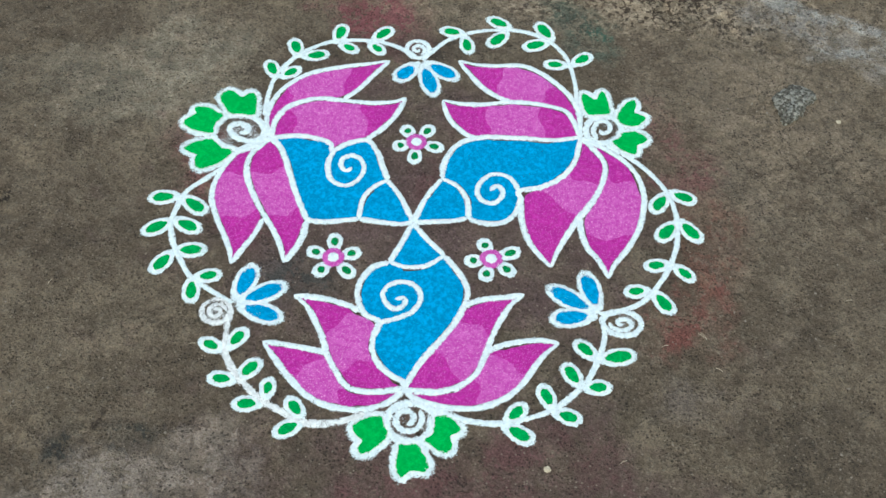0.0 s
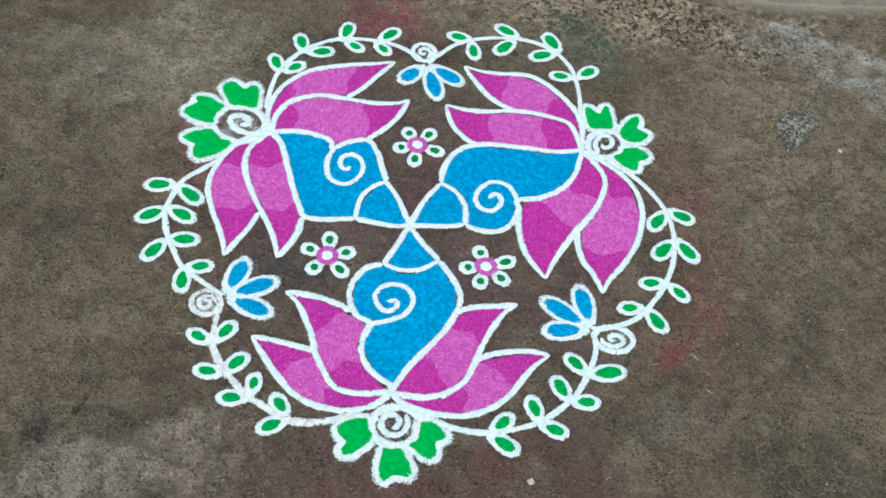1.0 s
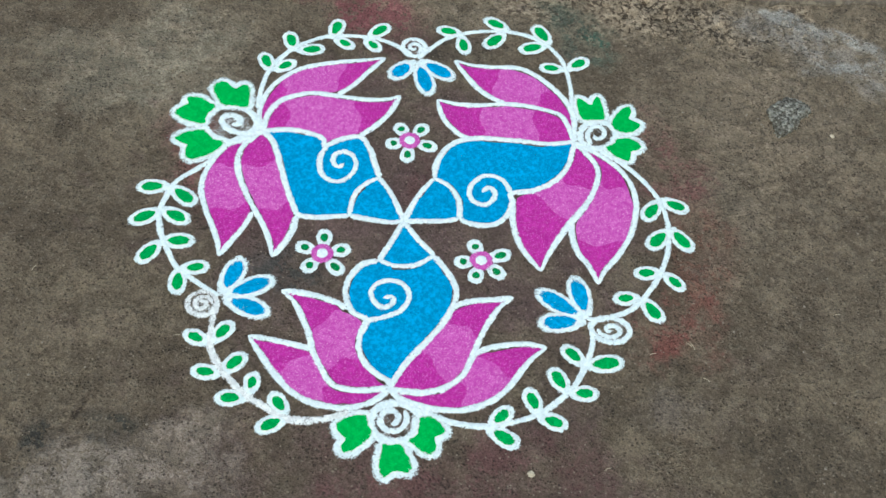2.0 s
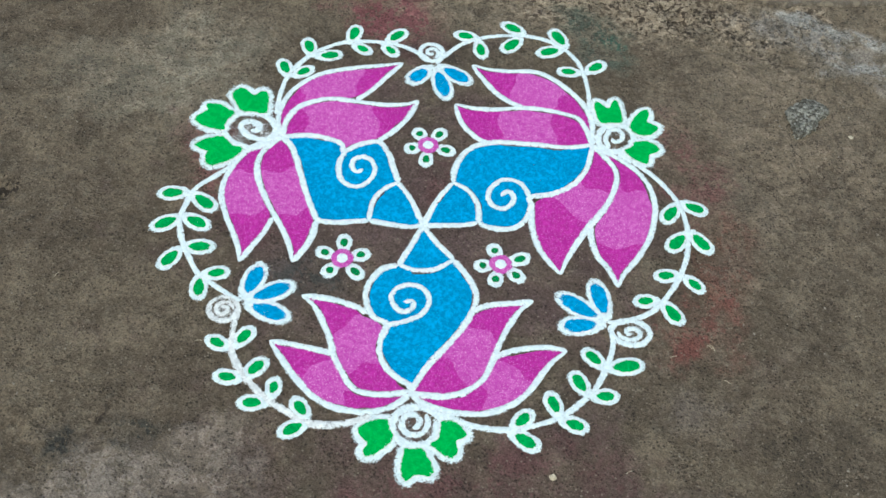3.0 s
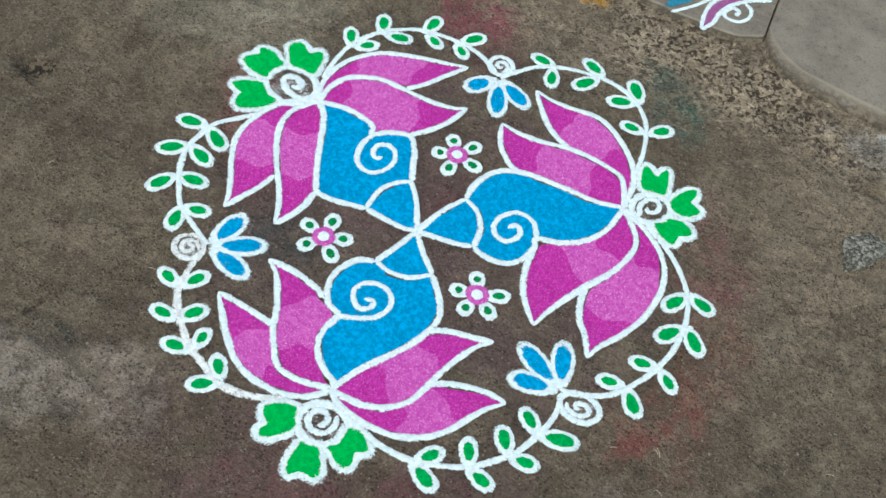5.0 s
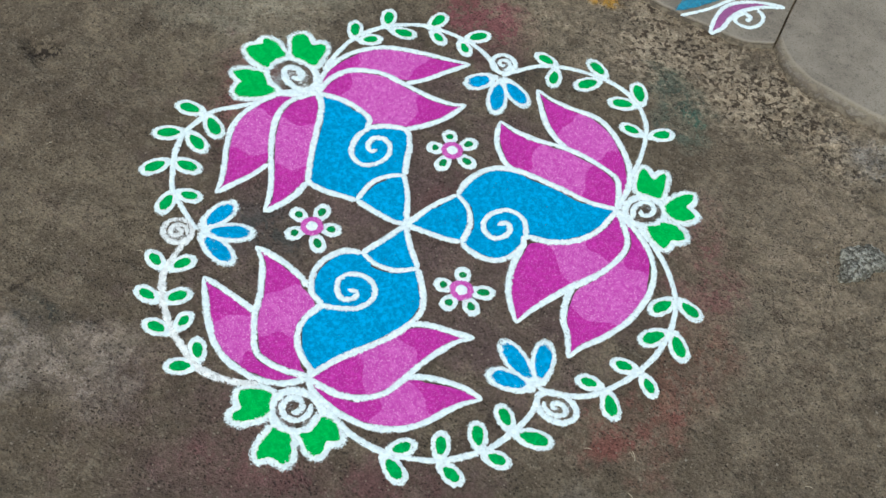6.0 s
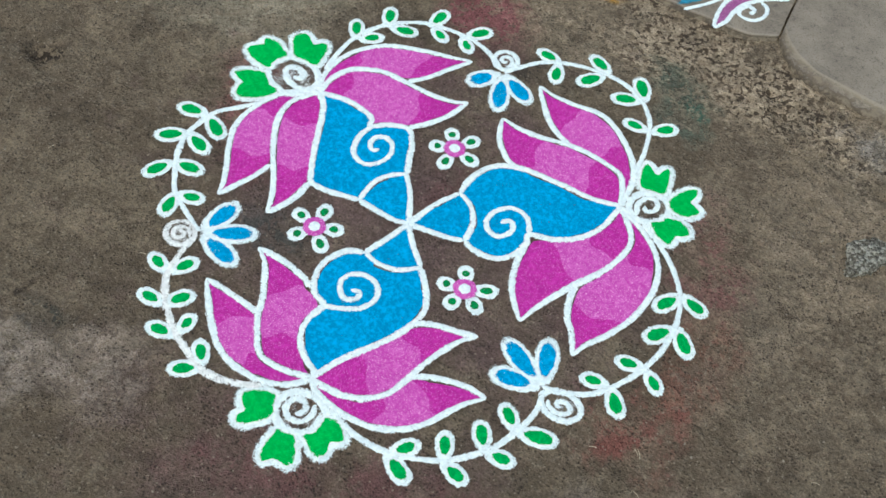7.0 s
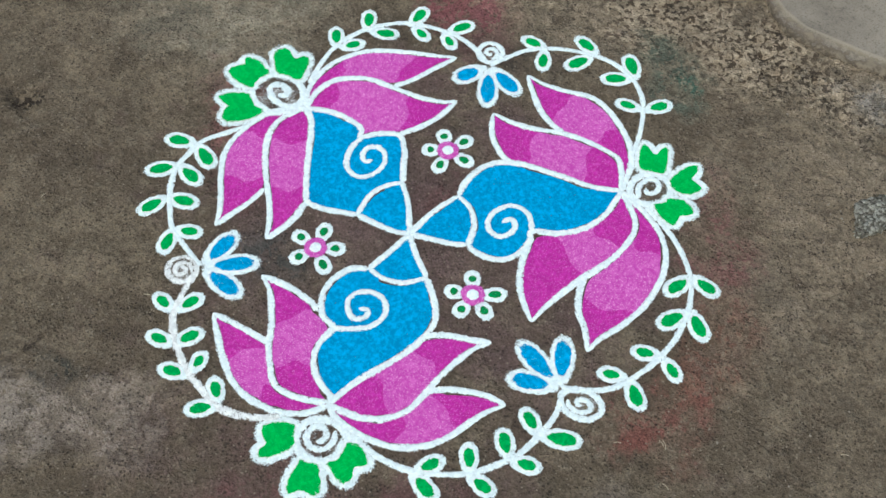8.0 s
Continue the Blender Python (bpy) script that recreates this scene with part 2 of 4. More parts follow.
    col = mix(n, l, calc(n, l, "MULTIPLY", dots, 0.55), col, (0.03, 0.023, 0.018))
    col = mix(n, l, ramp(n, l, grit, 0.64, 0.72, 0, 0.6), col, (0.30, 0.26, 0.20))
    # single grains, dark and pale, a few millimetres apart
    for scale, share, colour, at in ((210, 0.04, (0.035, 0.027, 0.021), (0.2, 1.3, 0)), (240, 0.035, (0.27, 0.225, 0.17), (3.1, 0.4, 0))):
        shift = n.new("ShaderNodeMapping")
        shift.inputs["Location"].default_value = at
        l.new(c, shift.inputs["Vector"])
        cell = n.new("ShaderNodeTexVoronoi")
        cell.voronoi_dimensions = "2D"
        cell.inputs["Scale"].default_value = scale
        l.new(shift.outputs["Vector"], cell.inputs["Vector"])
        pick = n.new("ShaderNodeSeparateColor")
        l.new(cell.outputs["Color"], pick.inputs[0])
        grain = calc(n, l, "MULTIPLY", ramp(n, l, pick.outputs[0], share, share * 0.8), ramp(n, l, cell.outputs["Distance"], 0.42, 0.26))
        col = mix(n, l, calc(n, l, "MULTIPLY", grain, 0.8), col, colour)
    l.new(col, p.inputs["Base Color"])
    l.new(ramp(n, l, mid, 0.3, 0.7, 0.98, 0.8), p.inputs["Roughness"])
    p.inputs["Specular IOR Level"].default_value = 0.2
    h = calc(n, l, "ADD", calc(n, l, "MULTIPLY", fine, 1.0), calc(n, l, "MULTIPLY", grit, 0.35))
    h = calc(n, l, "SUBTRACT", h, calc(n, l, "MULTIPLY", calc(n, l, "MULTIPLY", pit, rough), 0.8))
    h = calc(n, l, "ADD", calc(n, l, "SUBTRACT", h, calc(n, l, "MULTIPLY", calc(n, l, "ADD", dots, crack_and_shade), 0.5)), calc(n, l, "ADD", calc(n, l, "ADD", chip, calc(n, l, "ADD", ramp(n, l, plate, 0.485, 0.515, 0, 0.5), ramp(n, l, crust, 0.475, 0.495, 0, 0.35))), calc(n, l, "MULTIPLY", speckle, 0.4)))
    bump(n, l, p, calc(n, l, "ADD", h, mid), 0.8, 0.009)
    return mat


def cement_material(name, base, pale, dark):
    mat, n, l, p = node_tools(name)
    c = coords(n)
    mid, fine, grit = noise_tex(n, l, c, 9, 5, 0.6), noise_tex(n, l, c, 60, 6, 0.7), noise_tex(n, l, c, 300, 4, 0.7, (3, 3, 3))
    col = mix(n, l, ramp(n, l, mid, 0.35, 0.68), base, pale)
    col = mix(n, l, ramp(n, l, fine, 0.46, 0.28, 0, 0.6), col, dark)
    col = mix(n, l, ramp(n, l, grit, 0.47, 0.36, 0, 0.5), col, dark)
    col = mix(n, l, ramp(n, l, fine, 0.54, 0.64, 0, 0.45), col, pale)
    col = mix(n, l, ramp(n, l, grit, 0.55, 0.64, 0, 0.5), col, pale)
    at = n.new("ShaderNodeAttribute")
    at.attribute_name = "edge"
    # highlight along the raised lip, put into the colour as a pale line
    col = mix(n, l, calc(n, l, "MULTIPLY", ramp(n, l, at.outputs["Fac"], 0.12, 0.25), ramp(n, l, at.outputs["Fac"], 0.5, 0.3, 0, 0.6)), col, pale)
    soil = calc(n, l, "MULTIPLY", ramp(n, l, at.outputs["Fac"], 0.2, 0.8), ramp(n, l, calc(n, l, "ADD", fine, calc(n, l, "MULTIPLY", at.outputs["Fac"], 0.35)), 0.62, 0.80))
    col = mix(n, l, soil, col, mix(n, l, ramp(n, l, fine, 0.4, 0.62), (0.06, 0.047, 0.036), (0.17, 0.14, 0.105)))
    l.new(col, p.inputs["Base Color"])
    p.inputs["Roughness"].default_value = 0.9
    p.inputs["Specular IOR Level"].default_value = 0.2
    bump(n, l, p, calc(n, l, "ADD", fine, calc(n, l, "MULTIPLY", grit, 0.5)), 0.4, 0.003)
    return mat


def stone_material():
    """Broken mortar: grey grains of several sizes in a darker matrix."""
    mat, n, l, p = node_tools("broken_mortar")
    c = coords(n)
    cell = n.new("ShaderNodeTexVoronoi")
    cell.inputs["Scale"].default_value = 190
    l.new(c, cell.inputs["Vector"])
    tone = n.new("ShaderNodeSeparateColor")
    l.new(cell.outputs["Color"], tone.inputs[0])
    fine, grit = noise_tex(n, l, c, 70, 5, 0.7), noise_tex(n, l, c, 420, 4, 0.7, (3, 3, 3))
    col = mix(n, l, ramp(n, l, tone.outputs[0], 0.1, 0.95), (0.12, 0.11, 0.09), (0.34, 0.33, 0.29))
    col = mix(n, l, ramp(n, l, cell.outputs["Distance"], 0.55, 0.8, 0, 0.7), col, (0.04, 0.035, 0.028))
    col = mix(n, l, ramp(n, l, fine, 0.50, 0.38, 0, 0.6), col, (0.07, 0.06, 0.048))
    col = mix(n, l, ramp(n, l, grit, 0.56, 0.66, 0, 0.5), col, (0.34, 0.33, 0.3))
    l.new(col, p.inputs["Base Color"])
    p.inputs["Roughness"].default_value = 0.95
    p.inputs["Specular IOR Level"].default_value = 0.15
    bump(n, l, p, calc(n, l, "SUBTRACT", calc(n, l, "ADD", fine, calc(n, l, "MULTIPLY", grit, 0.5)), cell.outputs["Distance"]), 0.9, 0.006)
    return mat


GROUND = ground_material()
CEMENT = cement_material("smooth_grey_cement", (0.168, 0.143, 0.118), (0.245, 0.212, 0.175), (0.07, 0.057, 0.046))
STONE = stone_material()
CRUMB = cement_material("brown_crumb", (0.16, 0.125, 0.09), (0.3, 0.26, 0.21), (0.06, 0.045, 0.035))
STRAW = cement_material("dry_straw", (0.5, 0.42, 0.3), (0.65, 0.58, 0.45), (0.3, 0.24, 0.16))


# ---- ground ----
TABLE = np.random.RandomState(5).rand(256, 256)


def lattice(x, y, scale, seed=0):
    """Smooth value noise from -1 to 1 with cells of 1 / scale metres."""
    u, v = np.asarray(x) * scale + 37.3 * seed + 1000, np.asarray(y) * scale + 91.7 * seed + 1000
    i, j = np.floor(u).astype(int), np.floor(v).astype(int)
    f, g = u - i, v - j
    f, g = f * f * (3 - 2 * f), g * g * (3 - 2 * g)
    a, b = TABLE[i % 256, j % 256], TABLE[(i + 1) % 256, j % 256]
    c, d = TABLE[i % 256, (j + 1) % 256], TABLE[(i + 1) % 256, (j + 1) % 256]
    return 2 * ((a * (1 - f) + b * f) * (1 - g) + (c * (1 - f) + d * f) * g) - 1


def smooth(v, lo, hi):
    s = np.clip((v - lo) / (hi - lo), 0, 1)
    return s * s * (3 - 2 * s)


def relief(x, y):
    """Height of the ground: level under the drawing, pitted and uneven round it."""
    x, y = np.asarray(x, float), np.asarray(y, float)
    away = smooth(np.hypot(x, y - 0.02), 0.50, 0.72)
    worn = np.exp(-(((x - 0.45) / 0.45) ** 2 + ((y - 0.55) / 0.22) ** 2))
    hole = np.exp(-(((x + 0.70) / 0.06) ** 2 + ((y + 0.0) / 0.03) ** 2))
    h = 0.0035 * lattice(x, y, 5) + 0.002 * lattice(x, y, 17, 1) + 0.0012 * lattice(x, y, 45, 2)
    h -= worn * 0.006 * smooth(lattice(x, y, 55, 3) + 0.5 * lattice(x, y, 110, 4), 0.2, 0.8)
    seam = (x + 0.525) * 0.757 + (y + 0.446) * 0.654 + 0.006 * lattice(x, y, 28, 7)
    along = np.abs((x + 0.525) * -0.654 + (y + 0.446) * 0.757)
    h += 0.0045 * smooth(seam, -0.004, 0.004) * (1 - smooth(along, 0.08, 0.16)) * (1 - smooth(seam, 0.03, 0.12))
    h -= hole * 0.012 * smooth(lattice(x, y, 40, 6), -0.1, 0.5)
    return h * away - 0.0004


def grid_mesh(name, xs, ys, height):
    X, Y = np.meshgrid(xs, ys)
    verts = np.stack([X, Y, height(X, Y)], -1).reshape(-1, 3)
    k = np.arange(len(xs) * len(ys)).reshape(len(ys), len(xs))
    faces = np.stack([k[:-1, :-1], k[:-1, 1:], k[1:, 1:], k[1:, :-1]], -1).reshape(-1, 4)
    me = bpy.data.meshes.new(name)
    me.from_pydata(verts.tolist(), [], faces.tolist())
    me.polygons.foreach_set("use_smooth", [True] * len(me.polygons))
    return me


far = np.geomspace(0.05, 80, 22)
xs = np.concatenate([-0.95 - far[::-1], np.arange(-0.95, 1.05, 0.0055), 1.05 + far])
ys = np.concatenate([-0.75 - far[::-1], np.arange(-0.75, 0.80, 0.0055), 0.80 + far])
ground = new("ground", grid_mesh("ground", xs, ys, relief))
ground.data.materials.append(GROUND)
tagged(ground, "brown worn cement and earth ground with powder stains", "ground", kind="structure")


def spline(points, step=2.5, closed=False):
    """Points in millimetres, joined by a Catmull-Rom curve, as metres at even steps."""
    p = np.array(points, float) / 1000
    if closed:
        q = np.vstack([p[-1], p, p[0], p[1]])
    else:
        q = np.vstack([2 * p[0] - p[1], p, 2 * p[-1] - p[-2]])
    out = []
    for a, b, c, d in zip(q[:-3], q[1:-2], q[2:-1], q[3:]):
        s = np.linspace(0, 1, 24, endpoint=False)[:, None]
        out.append(0.5 * (2 * b + (c - a) * s + (2 * a - 5 * b + 4 * c - d) * s**2 + (3 * b - a - 3 * c + d) * s**3))
    out = np.vstack([*out, q[-2][None]])
    run = np.concatenate([[0], np.cumsum(np.hypot(*np.diff(out, axis=0).T))])
    t = np.linspace(0, run[-1], max(4, int(run[-1] * 1000 / step)))
    return np.stack([np.interp(t, run, out[:, 0]), np.interp(t, run, out[:, 1])], -1)


def slab(name, label, front, height, lip):
    """A cement slab whose rounded front edge follows the curve front; it runs back out of sight."""
    line = spline(front, 8)
    rows = ((0, -0.004, 1.0), (0.002, height * 0.35, 1.0), (0.007, height * 0.55, 0.85), (lip, height * 0.62, 0.6), (lip + 0.003, height * 1.05, 0.25), (lip + 0.007, height, 0.1), (lip + 0.03, height, 0.0), (0.15, height, 0.0), (0.3, height, 0.0), (2.5, height, 0.0))
    verts, n = [], len(line)
    for back, z, _ in rows:
        for k, (x, y) in enumerate(line):
            jit = 0.003 * float(lattice(x, y, 40, 9)) if back < 0.1 else 0
            verts.append((x, y + back + jit, z))
    faces = [(r * n + k, r * n + k + 1, (r + 1) * n + k + 1, (r + 1) * n + k) for r in range(len(rows) - 1) for k in range(n - 1)]
    side = [r * n for r in range(len(rows))]
    base = len(verts)
    verts += [(verts[i][0], verts[i][1], -0.01) for i in side]
    faces += [(side[r], side[r + 1], base + r + 1, base + r) for r in range(len(rows) - 1)]
    me = bpy.data.meshes.new(name)
    me.from_pydata(verts, [], faces)
    me.polygons.foreach_set("use_smooth", [True] * len(me.polygons))
    # high values carry soil, those near 0.25 the lip's painted highlight
    dirt_and_highlight = [soil for _, _, soil in rows for _ in range(n)] + [1.0] * len(rows)
    me.attributes.new("edge", "FLOAT", "POINT").data.foreach_set("value", dirt_and_highlight)
    me.materials.append(CEMENT)
    return tagged(new(name, me), label, "pavement", kind="structure")


slab("pavement_1", "smooth grey cement slab with a worn rounded edge", [(402, 716), (432, 674), (470, 646), (516, 633), (630, 616), (750, 622), (892, 641), (1300, 690), (2600, 800)], 0.012, 0.028)
slab("pavement_2", "grey cement slab edge carrying another powder drawing", [(-900, 735), (-300, 715), (60, 698), (165, 693), (236, 690), (285, 688), (345, 692), (398, 716)], 0.008, 0.006)


# ---- powder drawing ----
class Sheet:
    """Gathers strokes and patches of powder into one mesh."""

    def __init__(self):
        self.verts, self.faces, self.edge = [], [], []

    def add(self, verts, faces, edge):
        k = len(self.verts)
        self.verts += [tuple(map(float, v)) for v in verts]
        self.faces += [tuple(int(i) + k for i in f) for f in faces]
        self.edge += [float(e) for e in edge]
        return self


SEEDS = iter(range(1, 100000))


def stroke(sheet, points, width=10.8, taper=(1.0, 1.0), lift=1.6, height=1.6, closed=False):
    """A hand-poured line of powder: a low ridge of uneven width."""
    line = spline(points, 2.6, closed)
    rng = np.random.RandomState(next(SEEDS))
    n = len(line)
    tangent = np.gradient(line, axis=0)
    tangent /= np.maximum(np.hypot(*tangent.T), 1e-9)[:, None]
    across = np.stack([-tangent[:, 1], tangent[:, 0]], -1)
    s = np.linspace(0, 1, n)
    wave = np.interp(s, np.linspace(0, 1, max(3, n // 9)), rng.uniform(0.87, 1.13, max(3, n // 9)))
    half = width / 2000 * 1.45 * wave * (1 + rng.uniform(-0.05, 0.05, n))
    ends = np.minimum(1, np.minimum(s * n / 3 + 0.35, (1 - s) * n / 3 + 0.35)) if not closed else 1
    half = half * ends * np.interp(s, (0, 0.18, 0.82, 1), (taper[0], 1, 1, taper[1]))
    line = line + across * np.interp(s, np.linspace(0, 1, max(3, n // 14)), rng.uniform(-0.0007, 0.0007, max(3, n // 14)))[:, None]
    cuts = (-1, -0.75, -0.4, 0, 0.4, 0.75, 1)
    verts, edge = [], []
    for k in range(n):
        for u in cuts:
            x, y = line[k] + across[k] * half[k] * u
            verts.append((x, y, (lift + height * (1 - abs(u) ** 1.6) * rng.uniform(0.75, 1.1)) / 1000))
            edge.append(max(abs(u), 0.0 if closed else 1 - min(1, 3.0 * min(k, n - 1 - k) / 6 + 0.45)))
    m = len(cuts)
    faces = [(k * m + j, k * m + j + 1, (k + 1) * m + j + 1, (k + 1) * m + j) for k in range(n - 1) for j in range(m - 1)]
    return sheet.add(verts, [f[::-1] for f in faces], edge)


def patch(sheet, ring, lift, height=0.6, hub=None, soft=True, grow=1.1):
    """A closed patch of powder inside the ring (metres), thinning at its rim."""
    ring = np.asarray(ring)
    c = ring.mean(0) if hub is None else np.asarray(hub)
    n = len(ring)
    levels = (1.0, 0.9, 0.72, 0.4)
    verts, edge = [], []
    for r in levels:
        for p in ring:
            x, y = c + (p - c) * r * grow
            verts.append((x, y, (lift + height * (1 - r**3)) / 1000))
            edge.append({1.0: 1.0, 0.9: 0.78, 0.72: 0.35, 0.4: 0.0}[r] if soft else 0.0)
    verts.append((*c, (lift + height) / 1000))
    edge.append(0.0)
    faces = []
    for a in range(len(levels) - 1):
        faces += [(a * n + k, a * n + (k + 1) % n, (a + 1) * n + (k + 1) % n, (a + 1) * n + k) for k in range(n)]
    a = len(levels) - 1
    faces += [(a * n + k, a * n + (k + 1) % n, len(verts) - 1) for k in range(n)]
    return sheet.add(verts, faces, edge)


def widen(ring, by):
    """The ring moved outwards along its own normals by so many metres (inwards where negative)."""
    ring = np.asarray(ring)
    along = np.roll(ring, -2, 0) - np.roll(ring, 2, 0)
    along /= np.maximum(np.hypot(*along.T), 1e-9)[:, None]
    nxt = np.roll(ring, -1, 0)
    turn = np.sign((ring[:, 0] * nxt[:, 1] - nxt[:, 0] * ring[:, 1]).sum())
    return ring + turn * np.stack([along[:, 1], -along[:, 0]], -1) * np.reshape(by, (-1, 1))


def flat(sheet, ring, lift):
    """A level fill of any outline, stopping a little short of it here and there."""
    ring = np.asarray(ring)
    rng = np.random.RandomState(next(SEEDS))
    n = len(ring)
    short = np.interp(np.arange(n), np.linspace(0, n, max(6, n // 5)), rng.uniform(0.003, 0.0078, max(6, n // 5)))
    # no drawing in round sharp corners or where two sides run close together
    step = np.roll(ring, -2, 0) - ring
    bend = np.abs(np.angle(np.exp(1j * (np.arctan2(*step.T[::-1]) - np.arctan2(*np.roll(step, 3, 0).T[::-1])))))
    far = np.hypot(*(ring[:, None] - ring[None]).transpose(2, 0, 1))
    apart = np.abs(np.arange(n)[:, None] - np.arange(n)[None])
    apart = np.minimum(apart, n - apart)
    clear = np.where(apart >= 3, far / np.minimum(apart * 0.004, 0.045), 9).min(1)
    clear = np.clip((clear - 0.45) / 0.3, 0, 1) * (bend < 0.6)
    clear = np.min([np.roll(clear, k) for k in range(-5, 6)], axis=0)
    ring = widen(ring, -short * clear)
    bm = bmesh.new()
    face = bm.faces.new([bm.verts.new((*p, lift / 1000)) for p in ring])
    bm.normal_update()
    if face.normal.z < 0:
        face.normal_flip()
    bmesh.ops.triangulate(bm, faces=[face], ngon_method="EAR_CLIP")
    bm.verts.index_update()
    verts, faces = [v.co[:] for v in bm.verts], [[v.index for v in f.verts] for f in bm.faces]
    bm.free()
    return sheet.add(verts, faces, [0.0] * len(verts))


def part(name, sheet, material, parent, label=""):
    me = bpy.data.meshes.new(name)
    me.from_pydata(sheet.verts, [], sheet.faces)
    me.attributes.new("edge", "FLOAT", "POINT").data.foreach_set("value", sheet.edge)
    me.polygons.foreach_set("use_smooth", [True] * len(me.polygons))
    me.materials.append(material)
    ob = new(name, me)
    ob.parent = parent
    return tagged(ob, label)


def thing(name, label, category, group):
    return tagged(new(name), label, category, group)


def almond(base, tip, width, n=30):
    """Outline of a leaf from base to tip (metres), as wide as width, blunt at the tip."""
    base, tip = np.asarray(base, float), np.asarray(tip, float)
    axis = tip - base
    size = np.hypot(*axis)
    axis /= size
    side = np.array([-axis[1], axis[0]])
    ring = []
    for a in np.linspace(0, 2 * math.pi, n, endpoint=False):
        s = 0.5 - 0.5 * math.cos(a)
        w = math.sin(a) * (0.72 + 0.28 * s)
        ring.append(base + axis * size * s + side * width / 2 * w)
    return np.array(ring)


def leaf(parent, base, tip, width, fill, name="leaf", rim=5.0, sink=0.0):
    """A white powder leaf with a coloured heart."""
    rng = np.random.RandomState(next(SEEDS))
    base, tip = np.array(base) / 1000, np.array(tip) / 1000
    reach = (tip - base) / np.hypot(*(tip - base)) * 0.0025
    ring = almond(base - reach, tip + reach, width / 1000)
    ring = ring + rng.uniform(-0.0006, 0.0006, ring.shape)
    white = part(name, patch(Sheet(), ring, 1.8, 1.3), WHITE, parent)
    axis = (tip - base) / np.hypot(*(tip - base))
    inner = almond(base + axis * (rim + sink) / 1000, tip - axis * rim / 1000, (width - 2 * rim) / 1000)
    inner = inner + rng.uniform(-0.0007, 0.0007, inner.shape)
    part("fill", patch(Sheet(), inner, 3.3, 0.4), fill, white)
    return white


def lotus(label):
    return thing("lotus_motif", label, "powder drawing", "lotus flowers round the centre")


def lotus_petal(parent, left, right, bands, lines, width=11.3):
    """A petal between two edges that run from its base to its tip, in three bands of colour, and its white outline."""
    sheet = Sheet()
    for line in lines:
        stroke(sheet, line, width, (1.0, 0.55))
    outline = part("petal", sheet, WHITE, parent)
    m, k = 60, 12
    a, b = spline(left, 3), spline(right, 3)
    even = lambda e: np.stack([np.interp(np.linspace(0, 1, m), np.linspace(0, 1, len(e)), e[:, i]) for i in (0, 1)], -1)
    a, b = even(a), even(b)
    rng = np.random.RandomState(next(SEEDS))
    near, away = (np.interp(np.arange(m), np.linspace(0, m, 16), rng.uniform(0.003, 0.008, 16)) for _ in range(2))
    zero, one, (l1, r1, l2, r2) = (0.0, 0.0), (1.0, 1.0), bands
    for name, lo, hi, material in (("base_fill", zero, (l1, r1), MAGENTA), ("middle_fill", (l1, r1), (l2, r2), PINK), ("tip_fill", (l2, r2), one, MAGENTA)):
        verts, rows = [], 18
        for r in range(rows + 1):
            for j in range(k + 1):
                u = j / k
                s0, s1 = (e[0] + (e[1] - e[0]) * u + (0.0 if e in (zero, one) else 0.012 * math.sin(8 * u + 40 * e[0]) + 0.02 * math.sin(math.pi * u)) for e in (lo, hi))
                s = (s0 + (s1 - s0) * r / rows) * (m - 1)
                i = min(int(s), m - 2)
                f = s - i
                p, q = a[i] * (1 - f) + a[i + 1] * f, b[i] * (1 - f) + b[i + 1] * f
                gap = (q - p) / max(np.hypot(*(q - p)), 1e-9)
                p, q = p + gap * min(near[i], 0.3 * np.hypot(*(q - p))), q - gap * min(away[i], 0.3 * np.hypot(*(q - p)))
                verts.append((*(p * (1 - u) + q * u), 0.0011))
        faces = [(r * (k + 1) + j, r * (k + 1) + j + 1, (r + 1) * (k + 1) + j + 1, (r + 1) * (k + 1) + j) for r in range(rows) for j in range(k)]
        part(name, Sheet().add(verts, faces, [0.0] * len(verts)), material, outline)
    return outline


def conch(label, nose_left, nose_right, collar, body_left, body_right, curl):
    """A conch shell: pointed nose, collar, swelling body and a curl, outlined in white."""
    root = thing("conch_motif", label, "powder drawing", "conch shells round the centre")
    sheet = Sheet()
    for line in (nose_left, nose_right):
        stroke(sheet, line, 10.6)
    stroke(sheet, body_left, 11.3)
    stroke(sheet, body_right, 11.3)
    part("outline", sheet, WHITE, root)
    part("collar", stroke(Sheet(), collar, 9.8), WHITE, root)
    part("curl", stroke(Sheet(), curl, 10, (1, 0.8)), WHITE, root)
    nl, nr, co = spline(nose_left, 4), spline(nose_right, 4), spline(collar, 4)
    bl, br = spline(body_left, 4), spline(body_right, 4)
    part("nose_fill", flat(Sheet(), np.vstack([nl, co[1:], nr[::-1][1:-1]]), 1.2), BLUE, root)
    part("body_fill", flat(Sheet(), np.vstack([bl, br[::-1][1:], co[::-1][1:-1]]), 1.3), BLUE, root)
    return root


def heart_leaf(parent, outline):
    """A notched green leaf with a broad white rim."""
    rng = np.random.RandomState(next(SEEDS))
    ring = spline(outline, 3, True)[:-1]
    c = ring.mean(0)
    n = len(ring)
    wave = np.interp(np.arange(n), np.linspace(0, n, 12), rng.uniform(0.0112, 0.0138, 12))
    white = part("heart_leaf", patch(Sheet(), widen(ring, wave), 1.6, 1.4, c, grow=1.04), WHITE, parent)
    ring = ring + rng.uniform(-0.0006, 0.0006, ring.shape)
    part("fill", patch(Sheet(), ring, 3.2, 0.4, c, grow=1.05), GREEN, white)


